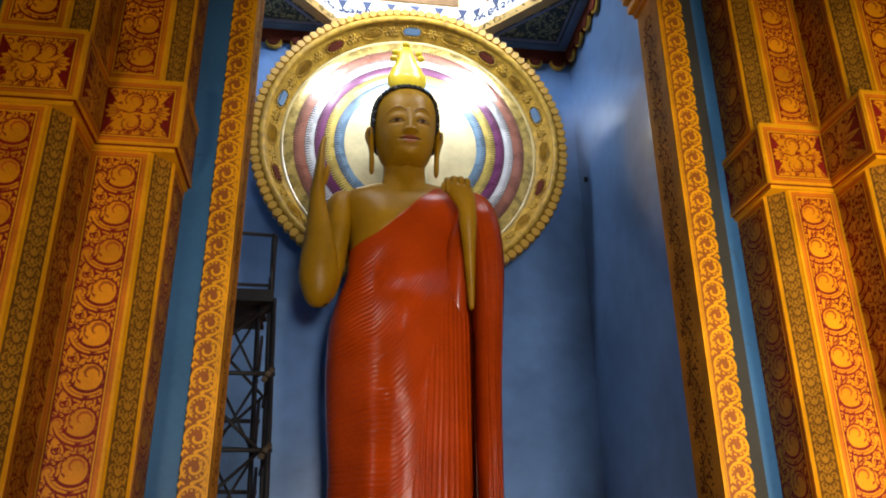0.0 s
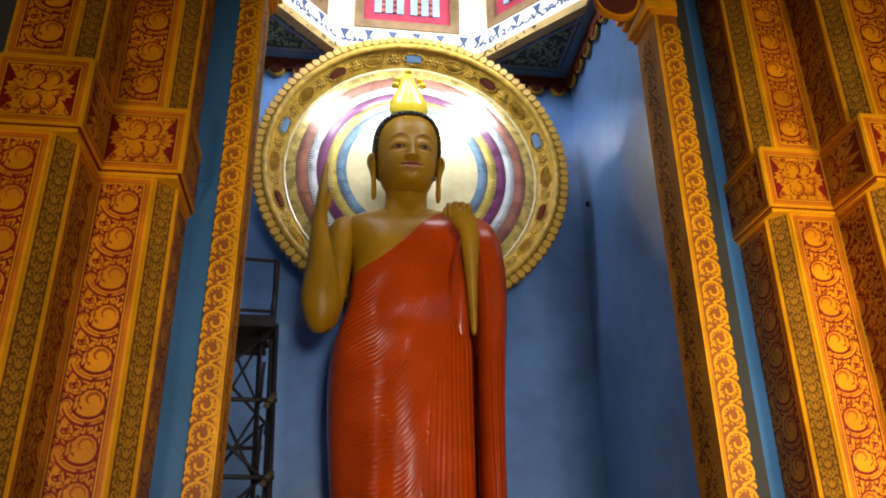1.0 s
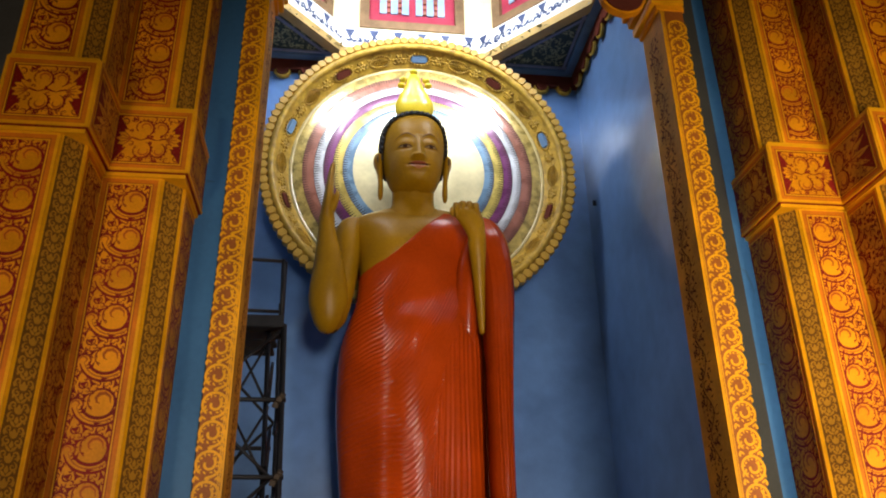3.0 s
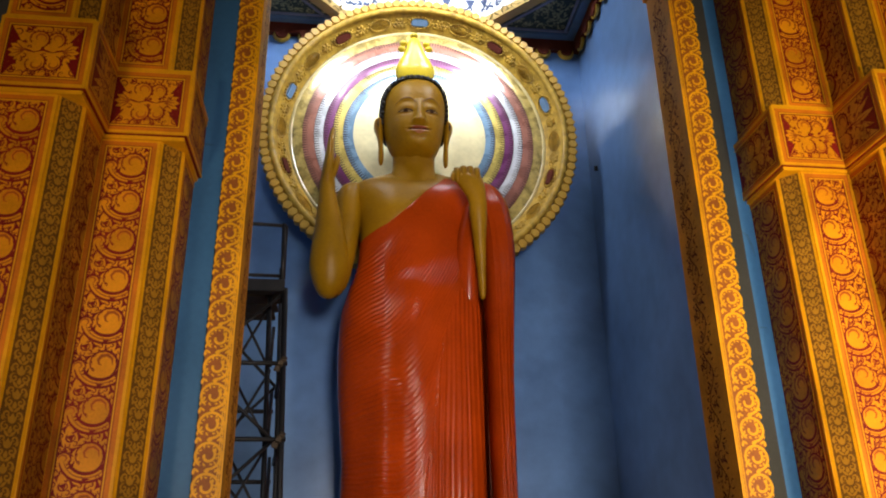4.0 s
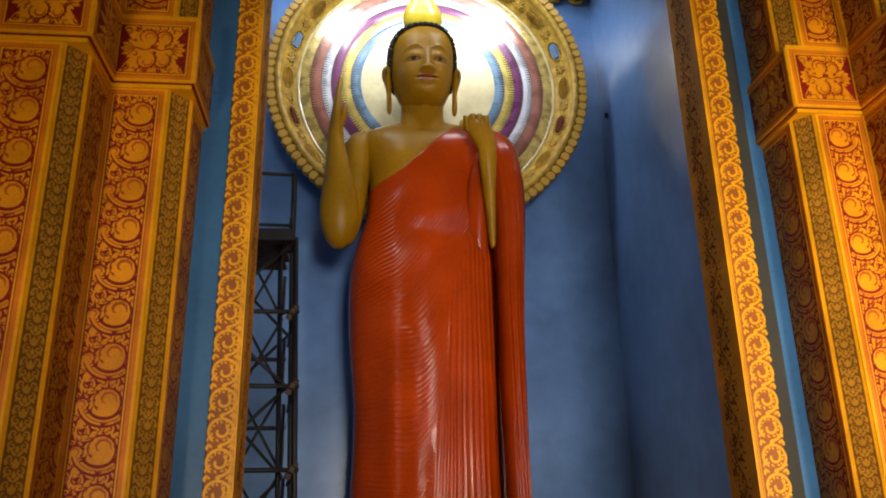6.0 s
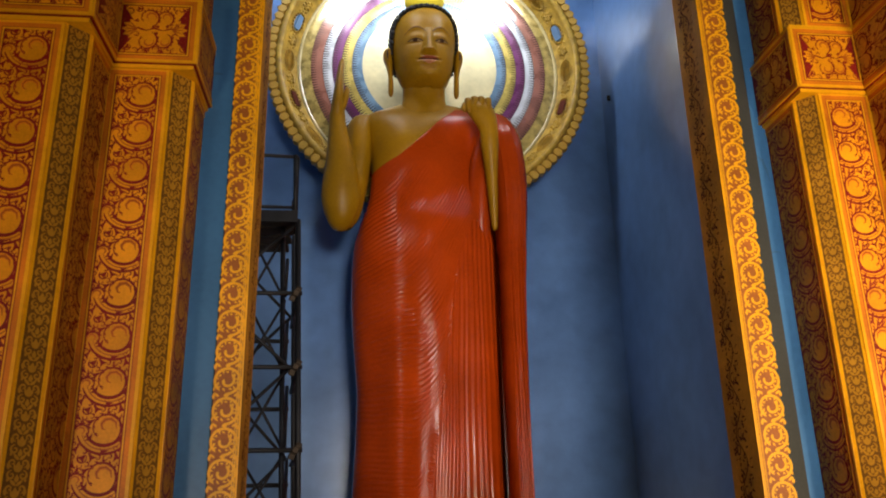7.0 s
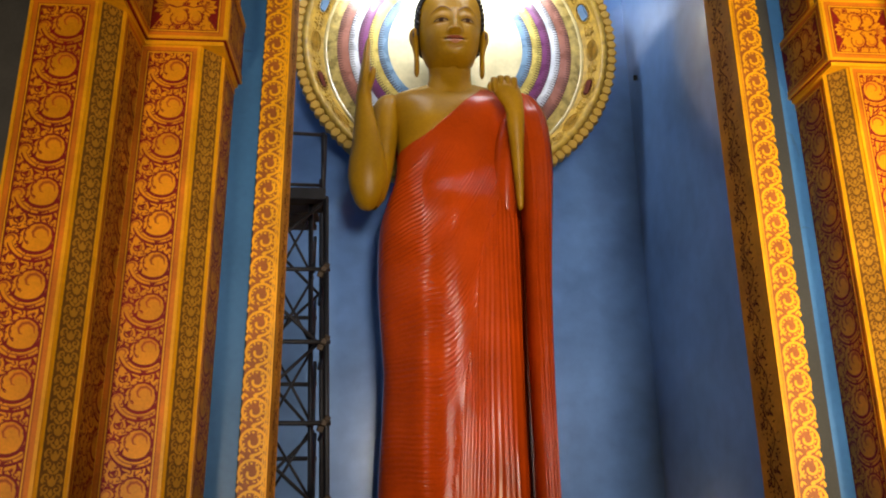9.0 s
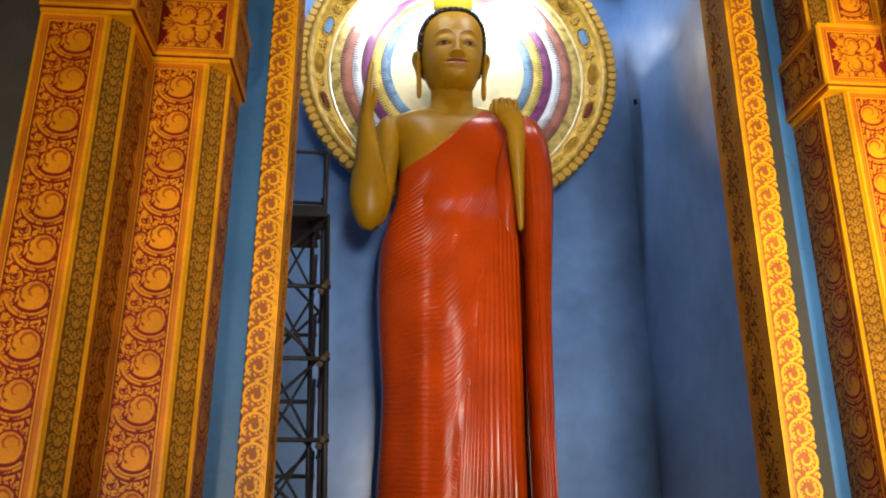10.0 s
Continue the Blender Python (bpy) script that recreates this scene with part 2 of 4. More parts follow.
def scroll_motif(w, p, mirror=False):
    """One repeat of the painted leaf scroll, gold leaves parted by maroon. Paints: 0 gold, 1 russet line, 2 maroon, 3 orange."""
    o = Ornament()
    s = min(w / 0.30, p / 0.29)
    o.shape([(0.0, 0.0), (w, 0.0), (w, p), (0.0, p)], 0.0022, 0)
    cu, cv, R = 0.635 * w, 0.56 * p, 0.085 * s
    du, dv, r = 0.165 * w, 0.47 * p, 0.046 * s
    taken = [(cu, cv, R * 1.16), (du, dv, r * 1.12)]
    # the stem sweeps under the large curl and up to the border
    for k, (wd, paint) in enumerate(((0.022, 2), (0.017, 2), (0.008, 1))):
        off = (0.0, -0.050, -0.025)[k] * s
        pts = []
        for i in range(23):
            a = radians(196 + 150 * i / 22)
            q = R * 1.22 - off
            pts.append((min(w, max(0.0, cu + q * math.cos(a) * 1.12)), cv + q * math.sin(a) * 1.04))
        ws = [wd * s * (0.35 + 0.65 * math.sin(math.pi * (0.06 + 0.88 * i / 22))) for i in range(23)]
        o.ribbon(pts, ws, 0.0041 + 0.0001 * k, paint)
        taken += [(u, v % p, 0.006) for u, v in pts[::2]]
    # dark gaps between the leaves
    for gu, gv, ga, gl in ((0.335, 0.33, 1.2, 0.085), (0.30, 0.68, 0.5, 0.085), (0.42, 0.95, 2.2, 0.085), (0.92, 0.95, 1.9, 0.090), (0.07, 0.12, 0.9, 0.080), (0.62, 0.075, 0.1, 0.075), (0.95, 0.30, 1.3, 0.070), (0.05, 0.78, 1.6, 0.075)):
        l = gl * s
        o.shape([(gu * w + l * q * math.cos(ga + b), gv * p + l * q * math.sin(ga + b)) for q, b in ((0.55, 0.0), (0.14, 1.0), (0.38, 2.2), (0.12, 3.1), (0.42, 4.1), (0.14, 5.2))], 0.0038, 2)
        taken.append((gu * w, gv * p, 0.020 * s))
    curl(o, cu, cv, R, -1.0, 1, s)
    curl(o, du, dv, r, 4.0, -1, s)
    lobes(o, w, p, taken, 5, ((0.030 * s, 160), (0.022 * s, 300), (0.015 * s, 400), (0.011 * s, 300)))
    for e in (0.003, w - 0.003):
        o.ribbon([(e, 0.0), (e, p)], [0.009, 0.009], 0.0046, 2)
    if mirror:
        o.verts = [(w - u, v, h) for u, v, h in o.verts]
        o.faces = [f[::-1] for f in o.faces]
    return o


def vine_motif(w, p):
    """One repeat of a dark vine with scattered small leaves."""
    o = Ornament()
    rng = random.Random(12)
    pts = [(w * (0.5 + 0.22 * math.sin(2 * math.pi * i / 20)), p * i / 20) for i in range(21)]
    o.ribbon(pts, [0.011] * 21, 0.003, 0)
    for i in range(0, 20, 5):
        u, v = pts[i]
        o.spiral(u + (0.06 if i % 10 else -0.06), v, 0.045, 0.9, rng.uniform(0, 6), 1, 0.012, 0.0032, 0, 0.4, 18)
    for k in range(46):
        o.leaf(rng.uniform(0.02, w - 0.04), rng.uniform(0, p), rng.uniform(0, 6.28), rng.uniform(0.02, 0.055), rng.uniform(0.010, 0.022), 0.0031 + 0.00003 * k, 0, rng.uniform(-0.4, 0.4))
    return o


def ring_motif(w, p):
    """One repeat of the column's fret: a ring with a curling sprig inside and leaves outside."""
    o = Ornament()
    r = min(w, p) * 0.50
    cu, cv = w / 2, p / 2
    arc = [(cu + r * (1.02 - 0.10 * i / 30) * math.cos(-1.5 + 5.6 * i / 30), cv + r * (1.02 - 0.10 * i / 30) * math.sin(-1.5 + 5.6 * i / 30)) for i in range(31)]
    o.ribbon(arc, [0.019] * 29 + [0.014, 0.006], 0.004, 0)
    arc = [(cu + r * (0.60 - 0.36 * i / 24) * math.cos(1.0 - 4.6 * i / 24), cv + r * (0.60 - 0.36 * i / 24) * math.sin(1.0 - 4.6 * i / 24)) for i in range(25)]
    o.ribbon(arc, [0.008] + [0.019] * 22 + [0.013, 0.008], 0.0044, 0)
    rng = random.Random(3)
    for k in range(13):
        a = -1.3 + k * 0.46
        q = r * (0.90 if k % 2 else 0.62)
        o.leaf(cu + q * math.cos(a), cv + q * math.sin(a), a + (2.5 if k % 2 else 0.7), r * rng.uniform(0.24, 0.34), r * 0.17, 0.0042 + 0.00005 * k, 0, 0.4)
    for su in (-1, 1):
        o.leaf(cu + su * r * 0.98, -p * 0.12, math.pi / 2, r * 0.55, r * 0.24, 0.0036, 0, 0.1 * su)
        o.leaf(cu + su * r * 0.55, -p * 0.02, math.pi / 2 - su * 1.1, r * 0.5, r * 0.2, 0.0037, 0, 0.2 * su)
        o.leaf(cu + su * r * 0.98, p * 0.16, math.pi / 2 + su * 0.1, r * 0.4, r * 0.16, 0.0035, 0)
    o.leaf(cu, -p * 0.05, math.pi / 2, r * 0.36, r * 0.4, 0.0038, 0)
    return o


def damask_motif(w, p):
    o = Ornament()
    c = w / 2
    for sgn in (1, -1):
        o.spiral(c + sgn * w * 0.25, p * 0.28, w * 0.20, 1.2, math.pi / 2, -sgn, 0.015, 0.003, 0)
        o.spiral(c + sgn * w * 0.26, p * 0.76, w * 0.18, 1.1, -math.pi / 2, sgn, 0.014, 0.003, 0)
        o.leaf(c, p * 0.40, math.pi / 2 + sgn * 0.7, w * 0.42, w * 0.15, 0.0032, 0, -sgn * 0.2)
        o.leaf(c, p * 0.88, math.pi / 2 + sgn * 1.0, w * 0.42, w * 0.14, 0.0033, 0, -sgn * 0.2)
        o.leaf(c + sgn * w * 0.38, p * 0.5, math.pi / 2 - sgn * 0.4, w * 0.28, w * 0.12, 0.0031, 0)
        o.leaf(c + sgn * w * 0.40, p * 0.02, math.pi / 2 + sgn * 0.3, w * 0.24, w * 0.12, 0.0031, 0)
    o.leaf(c, p * 0.46, math.pi / 2, w * 0.40, w * 0.22, 0.0034, 0)
    o.leaf(c, p * 0.0, math.pi / 2, w * 0.34, w * 0.2, 0.0034, 0)
    return o


def band_motif(w, p):
    """The painted panel of a square band: paired gold curls between palm fans, parted by maroon."""
    o = Ornament()
    o.shape([(0.0, 0.0), (w, 0.0), (w, p), (0.0, p)], 0.0022, 0)
    taken = []
    R = min(p * 0.21, w * 0.135)
    for cu in (0.40, 0.64):
        for sgn in (1, -1):
            q = R * (1.0 if cu < 0.5 else 0.86)
            cv = p / 2 + sgn * p * 0.24
            curl(o, w * cu, cv, q, -1.2 * sgn, sgn, 0.85)
            taken.append((w * cu, cv, q * 1.1))
    for d, end in ((1, 0.0), (-1, w)):
        tip = [(end, 0.0), (end + d * 0.27 * w, p / 2), (end, p)]
        o.shape(tip if d > 0 else tip[::-1], 0.0030, 2)
        for k in range(-2, 3):
            a = (0.0 if d < 0 else math.pi) - d * k * 0.40
            o.leaf(end + d * 0.28 * w, p / 2, a, w * (0.285 - 0.012 * k * k), p * 0.15, 0.0034 + 0.0001 * (k + 2), 0)
            o.leaf(end + d * 0.24 * w, p / 2, a, w * 0.19, p * 0.025, 0.0042, 1)
        taken += [(end + d * w * q, p / 2 + p * e * q * 1.4, 0.02) for q in (0.05, 0.12, 0.2) for e in (-1, 0, 1)]
    o.ribbon([(w * (0.18 + 0.064 * i), p / 2 + 0.010 * math.sin(i * 1.6)) for i in range(11)], [0.004 + 0.010 * abs(math.sin(i * 0.9)) for i in range(11)], 0.0040, 2)
    taken += [(w * (0.25 + 0.05 * k), p / 2, 0.010) for k in range(11)]
    lobes(o, w, p, taken, 8, ((0.026, 160), (0.018, 300), (0.012, 300)), wrap=False)
    for a, b in (((0.0, 0.003), (w, 0.003)), ((0.0, p - 0.003), (w, p - 0.003)), ((0.003, 0.0), (0.003, p)), ((w - 0.003, 0.0), (w - 0.003, p))):
        o.ribbon([a, b], [0.006, 0.006], 0.0046, 2)
    return o


def lay(name, motif, count, period, origin, udir, paints, parent, clip=None, label=""):
    """Repeat a motif upwards from origin, u along udir, the relief along the outward normal (udir x up)."""
    u, up = Vector(udir).normalized(), Vector((0, 0, 1))
    n = u.cross(up)
    o0 = Vector(origin)
    verts, faces, index = [], [], []
    for k in range(count):
        base = len(verts)
        for a, b, h in motif.verts:
            if clip:
                a = min(max(a, 0), clip)
            verts.append(o0 + u * a + up * (b + k * period) + n * h)
        faces += [tuple(i + base for i in f) for f in motif.faces]
        index += motif.paint
    return tagged(mesh_object(name, verts, faces, paints, index, parent=parent, label=label), kind="stuff")


# ---- the hall and the shrine room ----
WALL_Y, BACK_Y = 5.9, 11.2
WEST, EAST = -1.82, 3.84
CEIL = 10.25
box("floor", (-5.0, -6.0, -0.2), (7.0, 12.0, 0.0), FLOOR)
box("wall_back_shrine", (WEST - 0.3, BACK_Y, 0.0), (EAST + 0.3, BACK_Y + 0.3, CEIL - 0.002), BLUE)
box("wall_west_shrine", (WEST - 0.3, 6.2, 0.0), (WEST, BACK_Y, CEIL - 0.002), BLUE)
box("wall_east_shrine", (EAST, 6.2, 0.0), (EAST + 0.3, BACK_Y, CEIL - 0.002), BLUE)
box("wall_front_left", (-5.0, WALL_Y, 0.0), (-0.99, 6.2, CEIL), BLUEFLAT)
box("wall_front_right", (3.12, WALL_Y, 0.0), (7.0, 6.2, CEIL), BLUEFLAT)
box("wall_front_over", (-0.99, WALL_Y, 9.2), (3.12, 6.2, CEIL), BLUEFLAT)
box("wall_recess_left", (-5.0, 5.55, 0.0), (-2.354, 5.896, 9.0), HALL)
box("wall_recess_right", (4.542, 5.55, 0.0), (7.0, 5.896, 9.0), HALL)
box("wall_hall_west", (-5.3, -6.0, 0.0), (-5.0, 5.9, 9.0), HALL)
box("wall_hall_east", (7.0, -6.0, 0.0), (7.3, 5.9, 9.0), HALL)
box("wall_hall_south", (-5.3, -6.3, 0.0), (7.3, -6.0, 9.0), HALL)
box("ceiling_hall", (-5.3, -6.3, 9.0), (7.3, 5.9, 9.3), HALL)

# ceiling of the shrine: a slab with an eight-sided opening, a lantern above it
OCT = [(-0.19, 10.87), (2.10, 10.87), (3.56, 9.28), (3.56, 8.20), (2.10, 6.62), (-0.19, 6.62), (-1.65, 8.20), (-1.65, 9.28)]
OCX, OCY = 0.955, 8.745


def grown(d):
    """The opening's plan, moved outward by d."""
    out = []
    n = len(OCT)
    for i in range(n):
        p, a, b = Vector(OCT[i]), Vector(OCT[i - 1]), Vector(OCT[(i + 1) % n])
        e1, e2 = (p - a).normalized(), (b - p).normalized()
        n1, n2 = Vector((-e1.y, e1.x)), Vector((-e2.y, e2.x))
        k = (n1 + n2) / (1 + n1.dot(n2))
        out.append(tuple(p + k * d))
    return out


def ring_slab(name, inner, outer, z0, z1, mat, parent=None, label=""):
    """A flat ring between two plans with as many corners."""
    n = len(inner)
    verts = [(x, y, z) for z in (z0, z1) for plan in (inner, outer) for x, y in plan]
    faces = []
    for i in range(n):
        j = (i + 1) % n
        faces += [(i, j, n + j, n + i), (2 * n + i, 3 * n + i, 3 * n + j, 2 * n + j), (i, 2 * n + i, 2 * n + j, j), (n + i, n + j, 3 * n + j, 3 * n + i)]
    return mesh_object(name, verts, faces, mat, parent=parent, label=label)


sq = [(-0.19, BACK_Y), (2.10, BACK_Y), (EAST, BACK_Y), (EAST, 6.2), (2.10, 6.2), (-0.19, 6.2), (WEST, 6.2), (WEST, BACK_Y)]
sq[2], sq[3], sq[6], sq[7] = (EAST, BACK_Y), (EAST, 6.2), (WEST, 6.2), (WEST, BACK_Y)
tagged(ring_slab("ceiling_shrine", grown(0.1), sq, CEIL, CEIL + 0.2, COFFER), kind="structure")
ring_slab("opening_trim", OCT, grown(0.17), CEIL - 0.05, CEIL + 0.1, BEAM)
ring_slab("opening_line_trim", grown(0.25), grown(0.30), CEIL - 0.02, CEIL - 0.003, GREYBLUE)
# slate-blue frame along the walls and the valance below it
fr = bmesh.new()
add_box(fr, (WEST, BACK_Y - 0.22, CEIL - 0.05), (EAST, BACK_Y, CEIL - 0.002))
add_box(fr, (EAST - 0.24, 6.2, CEIL - 0.052), (EAST, BACK_Y - 0.22, CEIL - 0.003))
add_box(fr, (WEST, 6.2, CEIL - 0.052), (WEST + 0.24, BACK_Y - 0.22, CEIL - 0.003))
part("ceiling_frame_trim", fr, COFFERFRAME)
fr = bmesh.new()
add_box(fr, (WEST + 0.24, BACK_Y - 0.30, CEIL - 0.03), (EAST - 0.24, BACK_Y - 0.26, CEIL - 0.003))
add_box(fr, (EAST - 0.31, 9.3, CEIL - 0.03), (EAST - 0.27, BACK_Y - 0.30, CEIL - 0.003))
part("ceiling_inner_trim", fr, GREYBLUE)
va = bmesh.new()
add_box(va, (WEST, BACK_Y - 0.10, CEIL - 0.26), (EAST, BACK_Y - 0.003, CEIL - 0.055))
add_box(va, (EAST - 0.10, 6.2, CEIL - 0.26), (EAST - 0.003, BACK_Y - 0.105, CEIL - 0.055))
part("valance_trim", va, DARKRED)


def scallop(x, y, z, r, along):
    bm = bmesh.new()
    m = pose(x, y, z) @ (pose(0, 0, 0, 90, 0, 0) if along == "x" else pose(0, 0, 0, 0, 90, 0))
    bmesh.ops.create_cone(bm, cap_ends=True, segments=20, radius1=r, radius2=r * 0.86, depth=0.05, matrix=m)
    return bm


vg = empty("valance", (0, 0, 0), "row of red lobed pendants with gilt edges below the ceiling", "valance")
for k in range(14):
    x = WEST + 0.22 + k * 0.40
    part("lobe_edge", scallop(x, BACK_Y - 0.06, CEIL - 0.27, 0.145, "x"), RELIEF, vg, smooth=False)
    part("lobe", scallop(x, BACK_Y - 0.09, CEIL - 0.265, 0.11, "x"), DARKRED, vg)
for k in range(11):
    y = BACK_Y - 0.35 - k * 0.42
    part("lobe_edge", scallop(EAST - 0.06, y, CEIL - 0.27, 0.145, "y"), RELIEF, vg)
    part("lobe", scallop(EAST - 0.09, y, CEIL - 0.265, 0.11, "y"), DARKRED, vg)

# painted leaf work on the dark coffers
co = Ornament()
random.seed(4)
for sx, x0 in ((1, 2.75), (-1, -0.9)):
    for k in range(260):
        u, v = random.uniform(-0.75, 0.75), random.uniform(-0.6, 0.36)
        if u * sx * 0.95 + v > -0.45:
            if k % 3:
                co.leaf(x0 + u, 10.5 + v, random.uniform(0, 6.28), random.uniform(0.05, 0.11), 0.035, 0.004 + 0.0001 * (k % 40), 0, random.uniform(-0.3, 0.3))
            else:
                co.spiral(x0 + u, 10.5 + v, 0.05, 0.9, random.uniform(0, 6.28), 1, 0.02, 0.004 + 0.0001 * (k % 40), 0, 0.3, 14)
lv = [(u, v, CEIL - 0.002 - h) for u, v, h in co.verts]
mesh_object("ceiling_leaf_trim", lv, co.faces, [material("olive_leaf_paint", (0.30, 0.29, 0.15), 0.5)])

# lantern: white band, then eight cream walls with barred windows, and a roof
def lantern():
    ring_slab("lantern_band_trim", OCT, grown(0.12), CEIL + 0.1, CEIL + 0.5, WHITEWALL)
    out = grown(0.35)
    wall = grown(0.12)
    ring_slab("lantern_ledge_trim", wall, out, CEIL + 0.3, CEIL + 0.5, WHITEWALL)
    n = 8
    z0, z1 = CEIL + 0.5, CEIL + 2.6
    light_sides = (3, 4, 5)
    for i in range(n):
        a, b = Vector(wall[i]), Vector(wall[(i + 1) % n])
        e = (b - a).normalized()
        nrm = Vector((-e.y, e.x))
        length = (b - a).length
        mid = (a + b) / 2
        half, w0, w1 = min(0.95, length * 0.38), z0 + 0.12, z0 + 1.75
        me_ = bmesh.new()

        def slab(u0, u1, q0, q1, d0, d1, bm):
            pts = [(mid + e * u + nrm * d) for u in (u0, u1) for d in (d0, d1)]
            vs = [bm.verts.new((p.x, p.y, z)) for z in (q0, q1) for p in pts]
            for f in ((0, 1, 3, 2), (4, 6, 7, 5), (0, 4, 5, 1), (2, 3, 7, 6), (0, 2, 6, 4), (1, 5, 7, 3)):
                bm.faces.new([vs[k] for k in f])

        slab(-length / 2, -half, z0, z1, 0, 0.2, me_)
        slab(half, length / 2, z0, z1, 0, 0.2, me_)
        slab(-half, half, z0, w0, 0, 0.2, me_)
        slab(-half, half, w1, z1, 0, 0.2, me_)
        part("wall_lantern_%d" % (i + 1), me_, CREAMWALL)
        win = empty("window_%d" % (i + 1), (0, 0, 0), "crimson barred clerestory window with a brown wooden frame", "window", kind="structure")
        bm = bmesh.new()
        t = 0.16
        slab(-half, -half + t, w0, w1, -0.03, 0.1, bm)
        slab(half - t, half, w0, w1, -0.03, 0.1, bm)
        slab(-half + t, half - t, w0, w0 + t, -0.03, 0.1, bm)
        slab(-half + t, half - t, w1 - t, w1, -0.03, 0.1, bm)
        part("window_frame", bm, WOOD, win)
        if i in light_sides:
            bm = bmesh.new()
            slab(-0.05, 0.05, w0 + t, w1 - t, 0.02, 0.08, bm)
            part("mullion", bm, WOOD, win)
            bm = bmesh.new()
            slab(-half + t, half - t, (w0 + w1) / 2 - 0.03, (w0 + w1) / 2 + 0.03, 0.025, 0.075, bm)
            part("transom", bm, WOOD, win)
            continue
        bm = bmesh.new()
        slab(-half + t, half - t, w0 + t, w1 - t, 0.06, 0.12, bm)
        part("shutter_panel", bm, WINDOWRED, win, "crimson painted shutter panel")
        h2 = half - t
        for c in (-0.42, 0.42):
            for k in range(3):
                u = (c + (k - 1) * 0.26) * h2
                bm = bmesh.new()
                slab(u - 0.05 * h2 * 1.6, u + 0.05 * h2 * 1.6, w0 + t + 0.22, w1 - t - 0.15, 0.03, 0.055, bm)
                part("pane", bm, GLASS, win, "pale blue barred pane")
            for k in range(2):
                u = (c + (k - 0.5) * 0.26) * h2
                bm = bmesh.new()
                for q in range(9):
                    slab(u - 0.035 * h2, u + 0.035 * h2, w0 + t + 0.24 + q * 0.12, w0 + t + 0.31 + q * 0.12, 0.02, 0.055, bm)
                part("baluster", bm, SALMON, win, "turned pink baluster")
    roof = [(OCX, OCY, z1 + 1.2)] + [(x, y, z1) for x, y in grown(0.33)]
    mesh_object("ceiling_lantern", roof, [(0, 1 + (i + 1) % 8, 1 + i) for i in range(8)], CREAMWALL)
    # grey leaf frieze along the foot of the white band
    random.seed(9)
    verts, faces = [], []
    for i in range(n):
        a, b = Vector(OCT[i]), Vector(OCT[(i + 1) % n])
        e = (b - a).normalized()
        nin = -Vector((-e.y, e.x))
        m = Ornament()
        k, length = 0, (b - a).length
        u = 0.08
        while u < length - 0.08:
            if k % 3 == 0:
                m.shape([(u - 0.09, 0.37), (u, 0.17), (u + 0.09, 0.37)], 0.004, 0)
            m.spiral(u, 0.17, 0.055, 0.9, random.uniform(0, 6), random.choice((-1, 1)), 0.05, 0.004, 0)
            m.leaf(u + 0.05, 0.09, random.uniform(0, 3), 0.11, 0.05, 0.0045, 0)
            m.leaf(u - 0.05, 0.12, random.uniform(0, 3), 0.09, 0.05, 0.0046, 0)
            u += 0.135
            k += 1
        base0 = len(verts)
        for uu, vv, h in m.verts:
            p = a + e * uu + nin * h
            verts.append((p.x, p.y, CEIL + 0.1 + vv))
        faces += [tuple(q + base0 for q in f) for f in m.faces]
    mesh_object("lantern_frieze_trim", verts, faces, FRIEZE)


lantern()

# ---- pilasters: stepped, chamfered, painted shafts with square bands ----
TOP = 8.95
BAND0, BAND1 = 4.56, 5.11


def border(parent, p0, udir, w, z0, z1, sides=(1, 1), ends=(1, 1)):
    """Painted, slightly raised border round a panel: orange strip, dark line, yellow bead."""
    u, up = Vector(udir).normalized(), Vector((0, 0, 1))
    n = u.cross(up)
    p0 = Vector(p0)

    def strip(bm, a0, a1, b0, b1, h):
        vs = [bm.verts.new(p0 + u * a + up * b + n * hh) for hh in (0.0, h) for a, b in ((a0, b0), (a1, b0), (a1, b1), (a0, b1))]
        for f in ((4, 5, 6, 7), (0, 4, 7, 3), (1, 2, 6, 5), (3, 7, 6, 2), (0, 1, 5, 4)):
            bm.faces.new([vs[k] for k in f])

    for nm, mat, d0, d1, h in (("bead", YELLOW, 0.0, 0.022, 0.010), ("border_strip", ORANGE, 0.022, 0.052, 0.005), ("border_line", LINE, 0.052, 0.059, 0.0062),
                               ("inner_bead", YELLOW, 0.059, 0.068, 0.008), ):
        bm = bmesh.new()
        s0, s1 = sides
        if s0:
            strip(bm, d0, d1, z0 + d0, z1 - d0, h)
        if s1:
            strip(bm, w - d1, w - d0, z0 + d0, z1 - d0, h)
        if ends[0]:
            strip(bm, d1 if s0 else 0, (w - d1) if s1 else w, z0 + d0, z0 + d1, h)
        if ends[1]:
            strip(bm, d1 if s0 else 0, (w - d1) if s1 else w, z1 - d1, z1 - d0, h)
        part(nm, bm, mat, parent)


